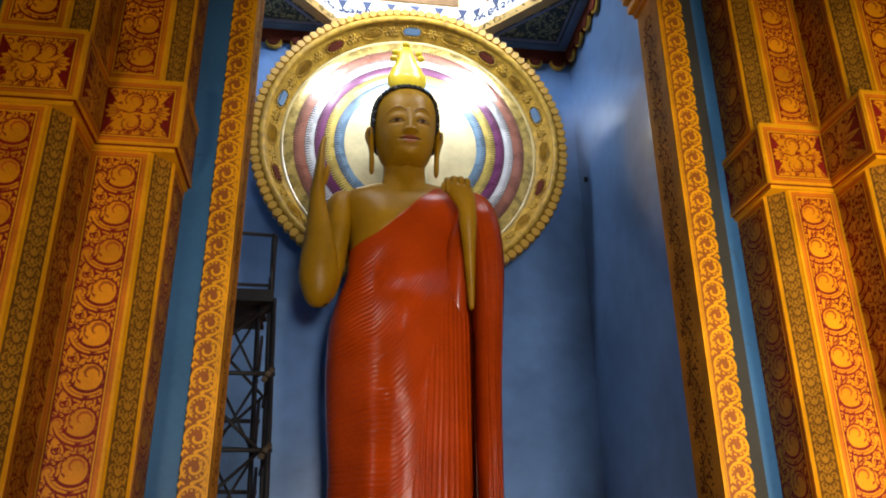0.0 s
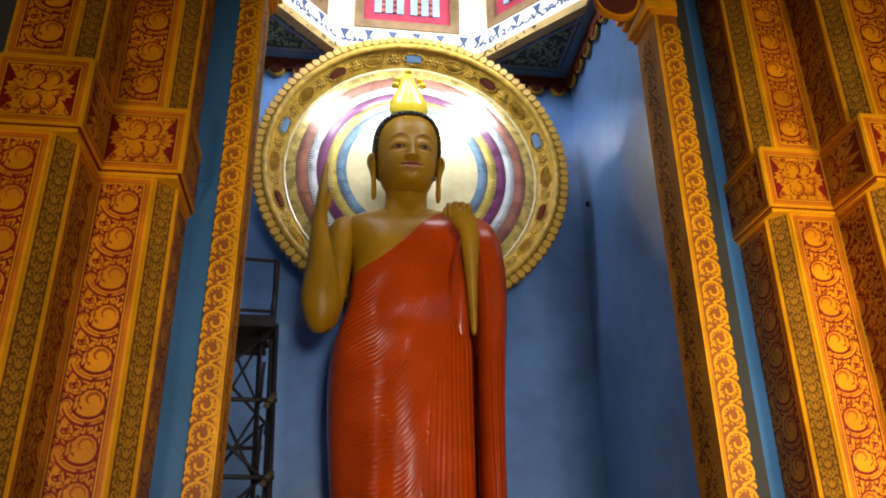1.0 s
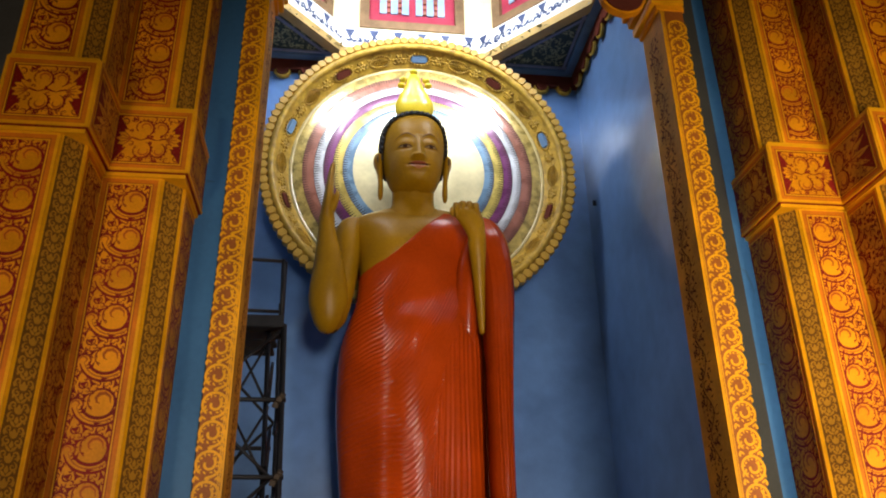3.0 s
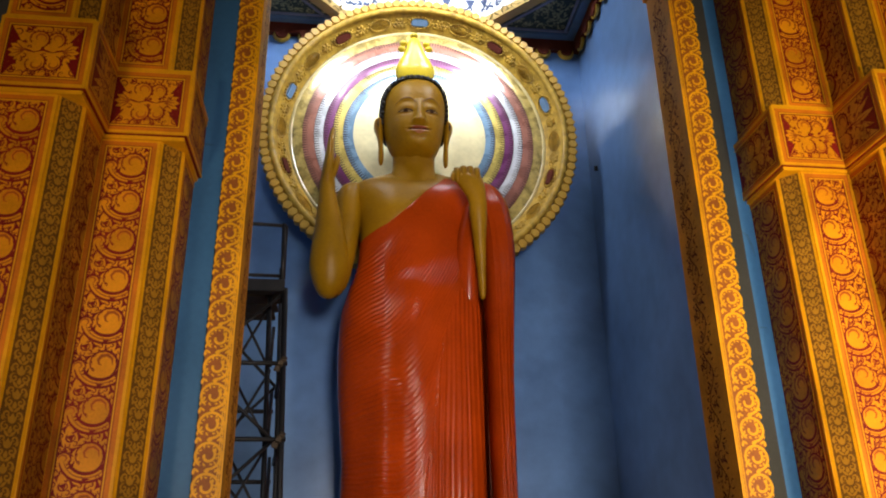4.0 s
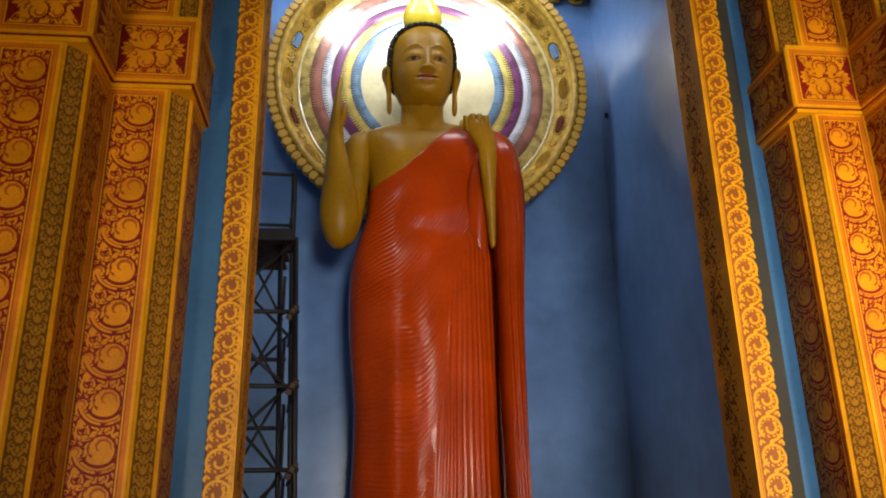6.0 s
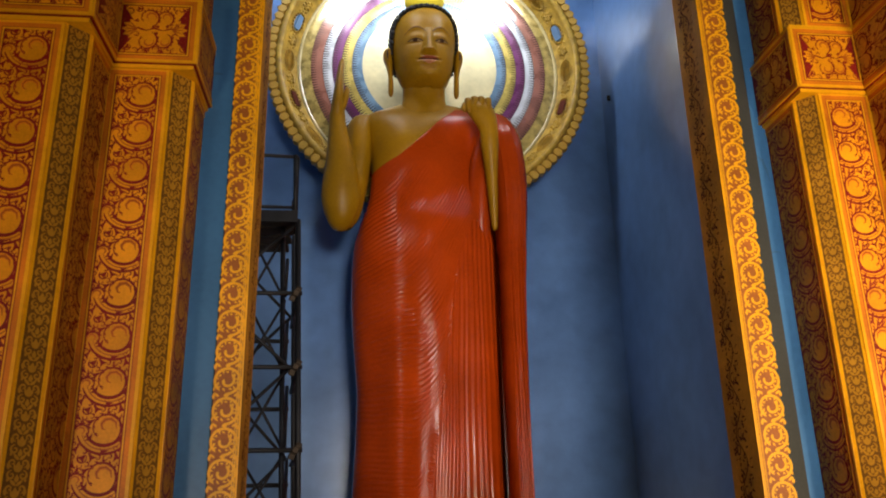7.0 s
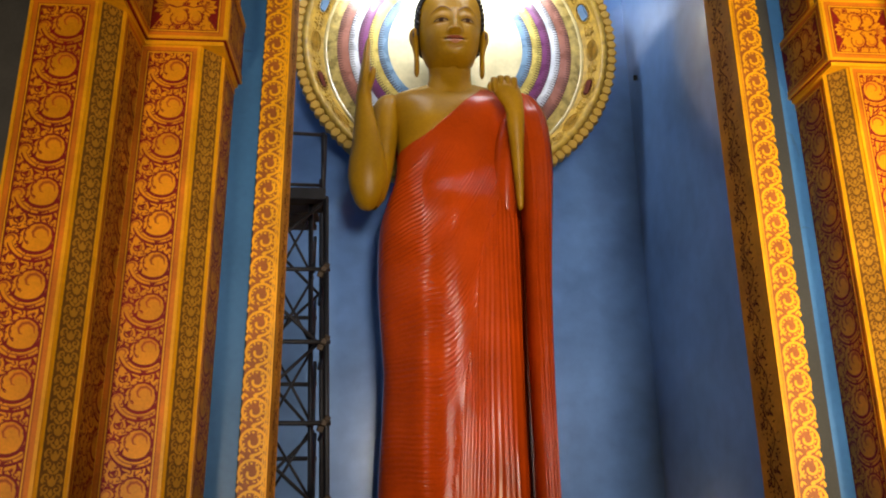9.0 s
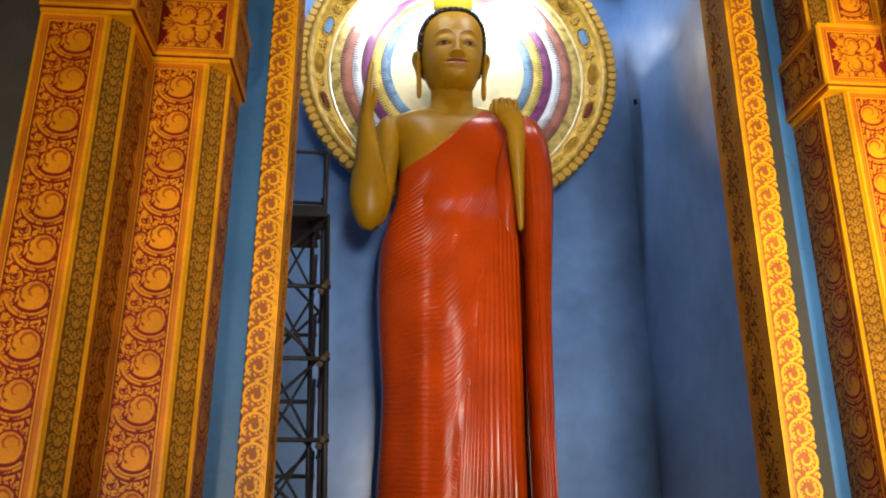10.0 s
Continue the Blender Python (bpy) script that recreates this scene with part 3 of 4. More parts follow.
def pilaster(side, xi, xc, xo, yf, yb, label):
    """side: -1 stands left of the opening, 1 right. xi: plane of the inner side face, xc: where chamfer meets front, xo: outer end of front."""
    th = empty("pilaster", (0, 0, 0), label, "pilaster", "pilasters beside the opening")
    ch = abs(xc - xi)
    yc = yf + ch * 1.08
    plan = [(xi, yb), (xi, yc), (xc, yf), (xo, yf), (xo, yb)]
    if side < 0:
        plan = plan[::-1]
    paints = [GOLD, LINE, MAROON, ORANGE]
    # inner sides: front gold and orange in duller copies, shade in the colour
    shaded = [SHADEGOLD, LINE, MAROON, RUSSET]
    for z0, z1, nm in ((0.0, BAND0, "lower_shaft"), (BAND1, TOP, "upper_shaft")):
        prism(nm, plan, z0, z1, MAROON, th)
        a, b = z0 + 0.02, z1 - 0.02
        p = 0.29
        cnt = int((b - a - 0.14) / p)
        p = (b - a - 0.14) / cnt
        fx0, fx1 = (xo, xc) if side < 0 else (xc, xo)
        w = fx1 - fx0
        # front
        border(th, (fx0, yf, 0), (1, 0, 0), w, a, b, (1, 1))
        lay("scroll_panel", scroll_motif(w - 0.14, p, side > 0), cnt, p, (fx0 + 0.07, yf, a + 0.07), (1, 0, 0), paints, th, w - 0.14, "gold leaf scroll painted on maroon")
        # chamfer
        d = Vector((xi - xc, yc - yf, 0))
        if side < 0:
            c0, ud = Vector((xc, yf, 0)), d
        else:
            c0, ud = Vector((xi, yc, 0)), -d
        cl = d.length
        n = ud.normalized().cross(Vector((0, 0, 1)))
        bm = bmesh.new()
        up = Vector((0, 0, 1))
        for f0, f1, h in ((0.0, 0.10, 0.006), (0.90, 1.0, 0.006)):
            vs = [bm.verts.new(c0 + ud * f + up * z + n * hh) for hh in (0.0, h) for f, z in ((f0, a), (f1, a), (f1, b), (f0, b))]
            for f in ((4, 5, 6, 7), (0, 4, 7, 3), (1, 2, 6, 5), (3, 7, 6, 2), (0, 1, 5, 4)):
                bm.faces.new([vs[k] for k in f])
        part("chamfer_bead", bm, YELLOW, th)
        vs = [c0 + ud * f + up * z + n * 0.003 for f, z in ((0.1, a), (0.9, a), (0.9, b), (0.1, b))]
        mesh_object("chamfer_panel", vs, [(0, 1, 2, 3)], BROWN, parent=th)
        cw = cl * 0.70
        cc = int((b - a) / 0.135)
        lay("damask_strip", damask_motif(cw, (b - a) / cc), cc, (b - a) / cc, c0 + ud * 0.15 + up * a + n * 0.004, ud, [DAMASK], th, cw, "fine tan damask on brown")
        # inner side
        sw = yb - yc
        if side < 0:
            s0, su = (xi, yc, 0), (0, 1, 0)
        else:
            s0, su = (xi, yb, 0), (0, -1, 0)
        border(th, s0, su, sw, a, b, (1, 0) if side < 0 else (0, 1))
        sn = Vector(su).cross(up)
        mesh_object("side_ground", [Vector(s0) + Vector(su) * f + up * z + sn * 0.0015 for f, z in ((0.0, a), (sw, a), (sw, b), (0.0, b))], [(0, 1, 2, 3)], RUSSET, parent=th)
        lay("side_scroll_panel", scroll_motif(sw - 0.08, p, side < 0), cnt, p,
            (xi, yc + 0.07, a + 0.07) if side < 0 else (xi, yb - 0.005, a + 0.07), su, shaded, th, sw - 0.08, "gold leaf scroll on maroon, darkened in colour for its shaded side")
    # the square band
    pr = 0.048
    bx0, bx1 = (xo, xi + pr) if side < 0 else (xi - pr, xo)
    prism("band", [(bx0, yf - pr), (bx1, yf - pr), (bx1, yb), (bx0, yb)], BAND0, BAND1, MAROON, th)
    for z0, z1, e in ((BAND0 - 0.03, BAND0, 0.02), (BAND1, BAND1 + 0.03, 0.02)):
        q0, q1 = (bx0, bx1 - e) if side < 0 else (bx0 + e, bx1)
        prism("band_moulding", [(q0, yf - pr + e), (q1, yf - pr + e), (q1, yb), (q0, yb)], z0, z1, YELLOW, th)
    w = bx1 - bx0
    border(th, (bx0, yf - pr, 0), (1, 0, 0), w, BAND0 + 0.004, BAND1 - 0.004)
    lay("band_panel", band_motif(w - 0.15, BAND1 - BAND0 - 0.15), 1, 1, (bx0 + 0.075, yf - pr, BAND0 + 0.075), (1, 0, 0), paints, th, w - 0.15, "gold palm fans painted on maroon")
    sw = yb - yf + pr
    if side < 0:
        s0, su = (bx1, yf - pr, 0), (0, 1, 0)
    else:
        s0, su = (bx0, yb, 0), (0, -1, 0)
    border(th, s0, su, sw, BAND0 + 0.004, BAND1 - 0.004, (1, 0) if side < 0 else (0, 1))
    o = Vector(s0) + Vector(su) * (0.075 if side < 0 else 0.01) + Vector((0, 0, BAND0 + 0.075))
    lay("side_band_panel", band_motif(sw - 0.09, BAND1 - BAND0 - 0.15), 1, 1, o, su, shaded, th, sw - 0.09)
    return th


pilaster(-1, -1.235, -1.371, -1.805, 5.30, 5.90, "gold and maroon painted pilaster beside the blue wall")
pilaster(-1, -1.79, -1.915, -2.352, 4.75, 5.90, "gold and maroon painted outer pilaster standing forward")
pilaster(1, 3.43, 3.554, 3.97, 5.30, 5.90, "gold and maroon painted pilaster beside the blue wall")
pilaster(1, 3.97, 4.10, 4.54, 4.75, 5.90, "gold and maroon painted outer pilaster standing forward")

# ---- slender columns at the jambs ----
COL_Y = 5.75


def jamb_column(side, x_in, x_out):
    th = empty("jamb_column", (0, 0, 0), "slender russet jamb column with a gilded ring fret", "column", "columns at the jambs")
    lo, hi = min(x_in, x_out), max(x_in, x_out)
    z1 = 6.9
    prism("shaft", [(lo, COL_Y), (hi, COL_Y), (hi, 6.2), (lo, 6.2)], 0.0, z1, RUSSET, th)
    # ring fret on the front, its outer rim cut along the rings
    p, w = 0.206, 0.205
    cnt = int(z1 / p)
    fw = 0.165
    u0 = hi - 0.172 if side > 0 else lo - 0.004
    lay("ring_fret", ring_motif(fw + 0.012, p), cnt, p, (u0 + (0.002 if side > 0 else 0.002), COL_Y - 0.002, 0.0), (1, 0, 0), [YELLOW], th, None, "gilded scrolling rings")
    bm = bmesh.new()
    for a, b, h in ((0.0, 0.014, 0.012), (0.020, 0.027, 0.007), (0.034, 0.040, 0.007)):
        q0, q1 = (x_in + a, x_in + b) if side > 0 else (x_in - b, x_in - a)
        add_box(bm, (q0, COL_Y - h, 0.0), (q1, COL_Y, z1))
    part("edge_bead", bm, YELLOW, th)
    # inner side: gold dulled in its colour for shade, with dark leaf spots
    sx, su = (x_in, (0, -1, 0)) if side > 0 else (x_in, (0, 1, 0))
    n = Vector(su).cross(Vector((0, 0, 1)))
    y_a = 6.2 if side > 0 else COL_Y
    vs = [Vector((sx, y_a, 0)) + Vector(su) * f + Vector((0, 0, z)) + n * 0.003 for f, z in ((0.0, 0.0), (0.45, 0.0), (0.45, z1), (0.0, z1))]
    mesh_object("side_panel", vs, [(0, 1, 2, 3)], SHADEGOLD, parent=th)
    lay("side_leaf_strip", vine_motif(0.28, 0.42), int(z1 / 0.42), 0.42, Vector((sx, y_a, 0)) + Vector(su) * 0.085 + n * 0.004, su, [DARKRED], th, 0.28)
    # capital, flaring into the opening
    d = -1 if side > 0 else 1
    steps = [(6.9, 6.97, 0.03), (6.97, 7.06, 0.07), (7.06, 7.10, 0.05), (7.10, 7.20, 0.10), (7.20, 7.30, 0.14), (7.30, 7.62, 0.12)]
    for k, (z0, zz, e) in enumerate(steps):
        xa, xb = (x_in + d * e * 1.1, x_out - d * 0.02) if side < 0 else (x_in + d * e * 1.1, x_out - d * 0.02)
        lo2, hi2 = min(xa, xb), max(xa, xb)
        prism("capital_step", [(lo2, COL_Y - e * 0.35), (hi2, COL_Y - e * 0.35), (hi2, 6.2 + e * 0.8), (lo2, 6.2 + e * 0.8)], z0, zz, YELLOW if k % 2 else GOLD, th, "", 0.008)
    # rounded bracket that springs from the capital
    bm = bmesh.new()
    m = pose(x_in + d * 0.36, 5.74, 7.02) @ pose(0, 0, 0, 90, 0, 0)
    bmesh.ops.create_cone(bm, cap_ends=True, segments=40, radius1=0.225, radius2=0.225, depth=0.07, matrix=m)
    part("bracket_rim", bm, GOLD, th, smooth=False)
    bm = bmesh.new()
    m = pose(x_in + d * 0.36, 5.702, 7.02) @ pose(0, 0, 0, 90, 0, 0)
    bmesh.ops.create_cone(bm, cap_ends=True, segments=40, radius1=0.20, radius2=0.195, depth=0.03, matrix=m)
    part("bracket_face", bm, DARKRED, th, "dark maroon bracket face")
    prism("upper_block", [(lo, COL_Y + 0.02), (hi, COL_Y + 0.02), (hi, 6.2), (lo, 6.2)], 7.62, 9.2, RUSSET, th)
    return th


jamb_column(-1, -0.79, -0.985)
jamb_column(1, 2.885, 3.115)
# dark strips beside the columns; the right one stands for the column's cast shadow
box("jamb_trim_right", (3.115, COL_Y + 0.10, 0.0), (3.285, WALL_Y + 0.002, 9.0), OLIVE)
box("jamb_trim_left", (-1.012, COL_Y + 0.10, 0.0), (-0.985, WALL_Y + 0.002, 9.0), OLIVE)

# scuffs and a bent flake on the blue strips
sc = Ornament()
sc.ribbon([(3.29, 4.38), (3.31, 4.27), (3.35, 4.235), (3.38, 4.13), (3.395, 4.03)], [0.006, 0.018, 0.03, 0.022, 0.004], 0.003, 0)
sc.ribbon([(3.30, 3.41), (3.34, 3.425), (3.385, 3.42)], [0.006, 0.02, 0.005], 0.003, 0)
sc.ribbon([(-1.225, 4.88), (-1.17, 4.87), (-1.11, 4.866)], [0.01, 0.03, 0.008], 0.003, 0)
tagged(mesh_object("scuff_trim", [(u, WALL_Y - h, v) for u, v, h in sc.verts], sc.faces, material("scuffed_paint", (0.05, 0.14, 0.27), 0.6)), "small scuffs on the blue paint", "scuff", kind="structure")

# ---- the halo: a lacquered dish of coloured rings ----
HX, HZ = 1.02, 7.82
HALO = empty("halo", (0, 0, 0), "round lacquered halo of coloured rings with a gilded relief rim", "halo")


def dish_y(r):
    return 10.50 + 0.13 * (r / 2.2) ** 2


def revolve(name, profile, mat, label="", seg=160, smooth=True):
    """A surface of revolution about the halo's axis; profile: (radius, y)."""
    verts, faces = [], []
    n = len(profile)
    for i in range(seg):
        a = 2 * math.pi * i / seg
        for r, y in profile:
            verts.append((HX + r * math.cos(a), y, HZ + r * math.sin(a)))
    for i in range(seg):
        j = (i + 1) % seg
        for k in range(n - 1):
            faces.append((i * n + k, j * n + k, j * n + k + 1, i * n + k + 1))
    return mesh_object(name, verts, faces, mat, smooth=smooth, parent=HALO, label=label)


def ring(name, r0, r1, mat, bulge, label=""):
    pr = []
    for k in range(9):
        s = k / 8
        r = r0 + (r1 - r0) * s
        pr.append((r, dish_y(r) - bulge * math.sin(math.pi * s) - 0.004))
    return revolve(name, pr, mat, label)


revolve("disc", [(0.005, dish_y(0))] + [(r, dish_y(r) - 0.002) for r in (0.2, 0.4, 0.6, 0.8, 1.0)], CREAM, "plain cream lacquer disc")
RINGS = [(1.0, 1.15, PALEBLUE, "pale blue"), (1.15, 1.30, PALEYELLOW, "yellow"), (1.30, 1.44, PURPLE, "purple"), (1.44, 1.58, WHITE, "white"), (1.58, 1.75, SALMON, "salmon")]
for r0, r1, mat, word in RINGS:
    ring("colour_ring", r0, r1, mat, 0.0015, word + " lacquered ring")
    # comb of dark notches at the ring's outer edge
    cnt = int(2 * math.pi * r1 / 0.042)
    verts, faces = [], []
    for i in range(cnt):
        a = 2 * math.pi * i / cnt
        c, s = math.cos(a), math.sin(a)
        b = len(verts)
        for rr, hw in ((r1 - 0.075, 0.003), (r1 + 0.006, 0.0125)):
            for sg in (-1, 1):
                verts.append((HX + rr * c - sg * hw * s, dish_y(rr) - 0.0075, HZ + rr * s + sg * hw * c))
        faces.append((b, b + 1, b + 3, b + 2))
    tagged(mesh_object("notch_comb", verts, faces, DARKLINE, parent=HALO), kind="stuff")
ring("gilt_ring", 1.75, 1.90, BANDGOLD, 0.003, "plain gilded band")
ring("pale_ring", 1.90, 1.95, SILVER, 0.010, "pale gilt bead")
revolve("relief_band", [(1.95, dish_y(1.95) - 0.01), (2.0, dish_y(2.0) - 0.06), (2.08, dish_y(2.08) - 0.15), (2.15, dish_y(2.15) - 0.24)], RELIEF, "gilded band of relief flowers")
revolve("rim", [(2.14, 10.36), (2.15, 10.32), (2.19, 10.30), (2.235, 10.32), (2.24, 10.45), (2.22, 10.95)], RELIEF, "plain gilded rim")
revolve("back", [(2.22, 10.95), (1.2, 11.1), (0.02, 11.12)], OLIVE)
# bosses, fans and cartouches of the relief band
for i in range(40):
    a = math.pi / 2 + 2 * math.pi * i / 40
    r = 2.055
    c = Vector((HX + r * math.cos(a), dish_y(r) - 0.125, HZ + r * math.sin(a)))
    m = Matrix.Translation(c) @ pose(0, 0, 0, 0, -math.degrees(a) + 90, 0) @ pose(0, 0, 0, 45, 0, 0)
    if i % 4 == 0:
        bm = bmesh.new()
        vs = bmesh.ops.create_cube(bm, size=1.0, matrix=m @ Matrix.Diagonal((0.28, 0.05, 0.13, 1)))["verts"]
        bmesh.ops.bevel(bm, geom=list({e for v in vs for e in v.link_edges}), offset=0.022, segments=2, affect="EDGES")
        blue = i % 8 == 0
        part("cartouche", bm, COFFERFRAME if blue else DARKRED, HALO, "slate blue inset cartouche" if blue else "dark red inset cartouche")
        bm = bmesh.new()
        for k in range(18):
            q = 2 * math.pi * k / 18
            bmesh.ops.create_icosphere(bm, subdivisions=1, radius=0.022, matrix=m @ Matrix.Translation((0.165 * math.cos(q), -0.01, 0.088 * math.sin(q))))
        part("bead_frame", bm, RELIEF, HALO, smooth=True)
    elif i % 4 == 2:
        bm = bmesh.new()
        for k in range(11):
            x = -0.13 + 0.026 * k
            hgt = 0.075 * math.sqrt(max(0.05, 1 - (x / 0.15) ** 2))
            bmesh.ops.create_icosphere(bm, subdivisions=1, radius=1.0, matrix=m @ Matrix.Translation((x, -0.004, 0)) @ Matrix.Diagonal((0.009, 0.022, hgt, 1)))
        for k in range(24):
            q = 2 * math.pi * k / 24
            bmesh.ops.create_icosphere(bm, subdivisions=1, radius=0.018, matrix=m @ Matrix.Translation((0.165 * math.cos(q), -0.008, 0.086 * math.sin(q))))
        part("fan_boss", bm, RELIEF, HALO, smooth=True)
    else:
        bm = bmesh.new()
        for k in range(7):
            q = k * math.pi / 3
            d = 0.0 if k == 6 else 0.05
            bmesh.ops.create_icosphere(bm, subdivisions=1, radius=0.034, matrix=m @ Matrix.Translation((d * math.cos(q), -0.006, d * math.sin(q))) @ pose(0, 0, 0, 0, -math.degrees(q), 0) @ Matrix.Diagonal((1.2, 0.5, 0.8, 1)))
        for sg in (-1, 1):
            for k in range(3):
                bmesh.ops.create_icosphere(bm, subdivisions=1, radius=0.03, matrix=m @ Matrix.Translation((sg * (0.085 + 0.03 * k), 0.0, 0.05 * (k - 1))) @ pose(0, 0, 0, 0, 40 * sg * (k - 1), 0) @ Matrix.Diagonal((1.5, 0.45, 0.55, 1)))
        part("flower_boss", bm, RELIEF, HALO, smooth=True)
PETAL = material("gilded_petal_paint", (0.42, 0.24, 0.035), 0.4, vary=0.25, scale=5)
# petals round the rim
PET = None
for i in range(112):
    a = 2 * math.pi * i / 112
    if PET is None:
        bm = bmesh.new()
        vs = [bm.verts.new((x, y, z)) for y, k in ((0.09, 0.9), (-0.025, 1.0), (-0.045, 0.84)) for x, z in
              ((0.073 * k * math.cos(q), 0.082 * k * math.sin(q)) for q in [radians(30 + 60 * j) for j in range(6)])]
        for lvl in (0, 6):
            for j in range(6):
                bm.faces.new((vs[lvl + j], vs[lvl + (j + 1) % 6], vs[lvl + 6 + (j + 1) % 6], vs[lvl + 6 + j]))
        bm.faces.new(vs[12:])
        bm.faces.new(vs[:6])
        ob = part("petal", bm, PETAL, HALO)
        PET = ob.data
    else:
        ob = new("petal", PET)
        ob.parent = HALO
    ob.matrix_local = pose(HX + 2.305 * math.cos(a), 10.36, HZ + 2.305 * math.sin(a), 0, 90 - math.degrees(a), 0)

# ---- the statue: one mesh ----
SV, SF, SM = [], [], []
STATUE_MATS = [SKIN, ROBE, HAIR, LIP, EYE, DARKLINE, FLAME, LOWLIP, BROW]


def grid_surface(fn, nu, nv, mat, closed=True):
    """A surface from fn(s, t) with s, t in 0..1; s runs round. mat: a slot, or a function of (s, t)."""
    base = len(SV)
    for j in range(nv + 1):
        for i in range(nu if closed else nu + 1):
            SV.append(tuple(fn(i / nu, j / nv)))
    m = nu if closed else nu + 1
    for j in range(nv):
        for i in range(nu):
            i2 = (i + 1) % m
            SF.append((base + j * m + i, base + j * m + i2, base + (j + 1) * m + i2, base + (j + 1) * m + i))
            SM.append(mat((i + 0.5) / nu, (j + 0.5) / nv) if callable(mat) else mat)


def between(rows, t):
    """Row at t of a table whose first column is the parameter, along smooth curves."""
    if t <= rows[0][0]:
        return rows[0][1:]
    if t >= rows[-1][0]:
        return rows[-1][1:]
    i = next(k for k in range(len(rows) - 1) if t <= rows[k + 1][0])
    a, b = rows[i], rows[i + 1]
    p, q = rows[max(0, i - 1)], rows[min(len(rows) - 1, i + 2)]
    h = b[0] - a[0]
    k = (t - a[0]) / h
    k2, k3 = k * k, k * k * k
    out = []
    for c in range(1, len(a)):
        m0, m1 = (b[c] - p[c]) / (b[0] - p[0]) * h, (q[c] - a[c]) / (q[0] - a[0]) * h
        out.append((2 * k3 - 3 * k2 + 1) * a[c] + (k3 - 2 * k2 + k) * m0 + (3 * k2 - 2 * k3) * b[c] + (k3 - k2) * m1)
    return tuple(out)


def limb(rows, mat, nu=28, nv=40, cap=True):
    """A limb along a table of (parameter, x, y, z, half width in x, half width in y), upright sections."""
    t0, t1 = rows[0][0], rows[-1][0]

    def fn(s, t):
        x, y, z, a, b = between(rows, t0 + (t1 - t0) * t)
        q = 2 * math.pi * s
        return (x + a * math.cos(q), y + b * math.sin(q), z)

    grid_surface(fn, nu, nv, mat)


# robe and trunk: height, left edge, right edge, half depth, middle y
BODY = [(0.0, -0.03, 1.74, 0.44, 9.92), (0.9, -0.03, 1.74, 0.46, 9.92), (1.65, -0.02, 1.73, 0.48, 9.92), (2.3, 0.01, 1.72, 0.49, 9.92), (2.85, 0.02, 1.72, 0.49, 9.92), (3.25, -0.01, 1.72, 0.50, 9.92),
        (3.8, -0.055, 1.73, 0.52, 9.92), (4.27, -0.067, 1.73, 0.53, 9.92), (4.72, -0.045, 1.73, 0.52, 9.92), (5.04, 0.035, 1.70, 0.49, 9.92), (5.25, 0.105, 1.66, 0.445, 9.92), (5.44, 0.15, 1.63, 0.435, 9.92),
        (5.7, 0.165, 1.62, 0.45, 9.92), (6.0, 0.14, 1.66, 0.47, 9.92), (6.25, 0.08, 1.74, 0.45, 9.92), (6.45, 0.02, 1.80, 0.40, 9.92), (6.6, 0.06, 1.76, 0.33, 9.93), (6.7, 0.25, 1.62, 0.26, 9.94), (6.78, 0.50, 1.28, 0.21, 9.94), (6.80, 0.6, 1.1, 0.18, 9.94)]


def fold_x(z):
    """Where the sweeping folds of the leg meet the hanging pleats."""
    return between([(0.0, 0.70), (1.62, 0.834), (1.99, 0.88), (2.43, 0.935), (3.08, 1.04), (3.76, 1.116), (4.48, 1.24), (5.2, 1.5)], z)[0]


def pleat(x, z):
    """Relief of the robe's folds, in metres."""
    fx = fold_x(z)
    fade = 1.0 if z < 5.30 else max(0.0, 1 - (z - 5.30) / (0.85 - 0.55 * min(1.0, max(0.0, x - 0.5))))
    if x > fx and z < 5.0:
        k = (x - 1.5) / (1.0 + 0.10 * (4.5 - z)) + 0.004 * math.sin(3.1 * z + 9 * x)
        deep = 0.65 + 0.35 * math.sin(23 * k + 0.8 * z)
        return 0.025 * fade * deep * (0.5 + 0.5 * math.sin(k * 105.0 + 0.5 * math.sin(31 * k))) ** 1.4 - 0.006
    slope = 0.75 * min(1.0, max(0.0, (z - 2.9) / 1.8))
    d = x - 0.46
    run = max(0.0, (x - 0.62) / max(0.1, fx - 0.62))
    lift = slope * d * 0.8 + 0.34 * min(1.3, run) ** 2.2 + (0.35 * max(0, z - 3.6) * max(0.0, d))
    v = z - lift + 0.014 * math.sin(5 * x + 2.3 * z) + 0.006 * math.sin(17 * x + 4 * z)
    amp = 0.027 * fade * (0.7 + 0.3 * math.sin(7.3 * v + 2 * x))
    wave = (0.5 + 0.5 * math.sin(v * 98.0 + 0.7 * math.sin(v * 19.0))) ** 1.3
    ridge = math.exp(-((x - 0.46) / 0.17) ** 2)
    soft = 0.75 + 0.25 * max(ridge, min(1.0, run * 1.3), min(1.0, max(0.0, (z - 3.6) / 0.7)))
    return amp * wave * soft


def neck_z(x):
    """The robe's upper hem, from under the bare arm to the covered shoulder."""
    return between([(0.0, 5.62), (0.10, 5.68), (0.32, 5.79), (0.50, 5.878), (0.68, 6.03), (0.83, 6.175), (1.015, 6.373), (1.205, 6.56), (1.5, 6.95)], x)[0]


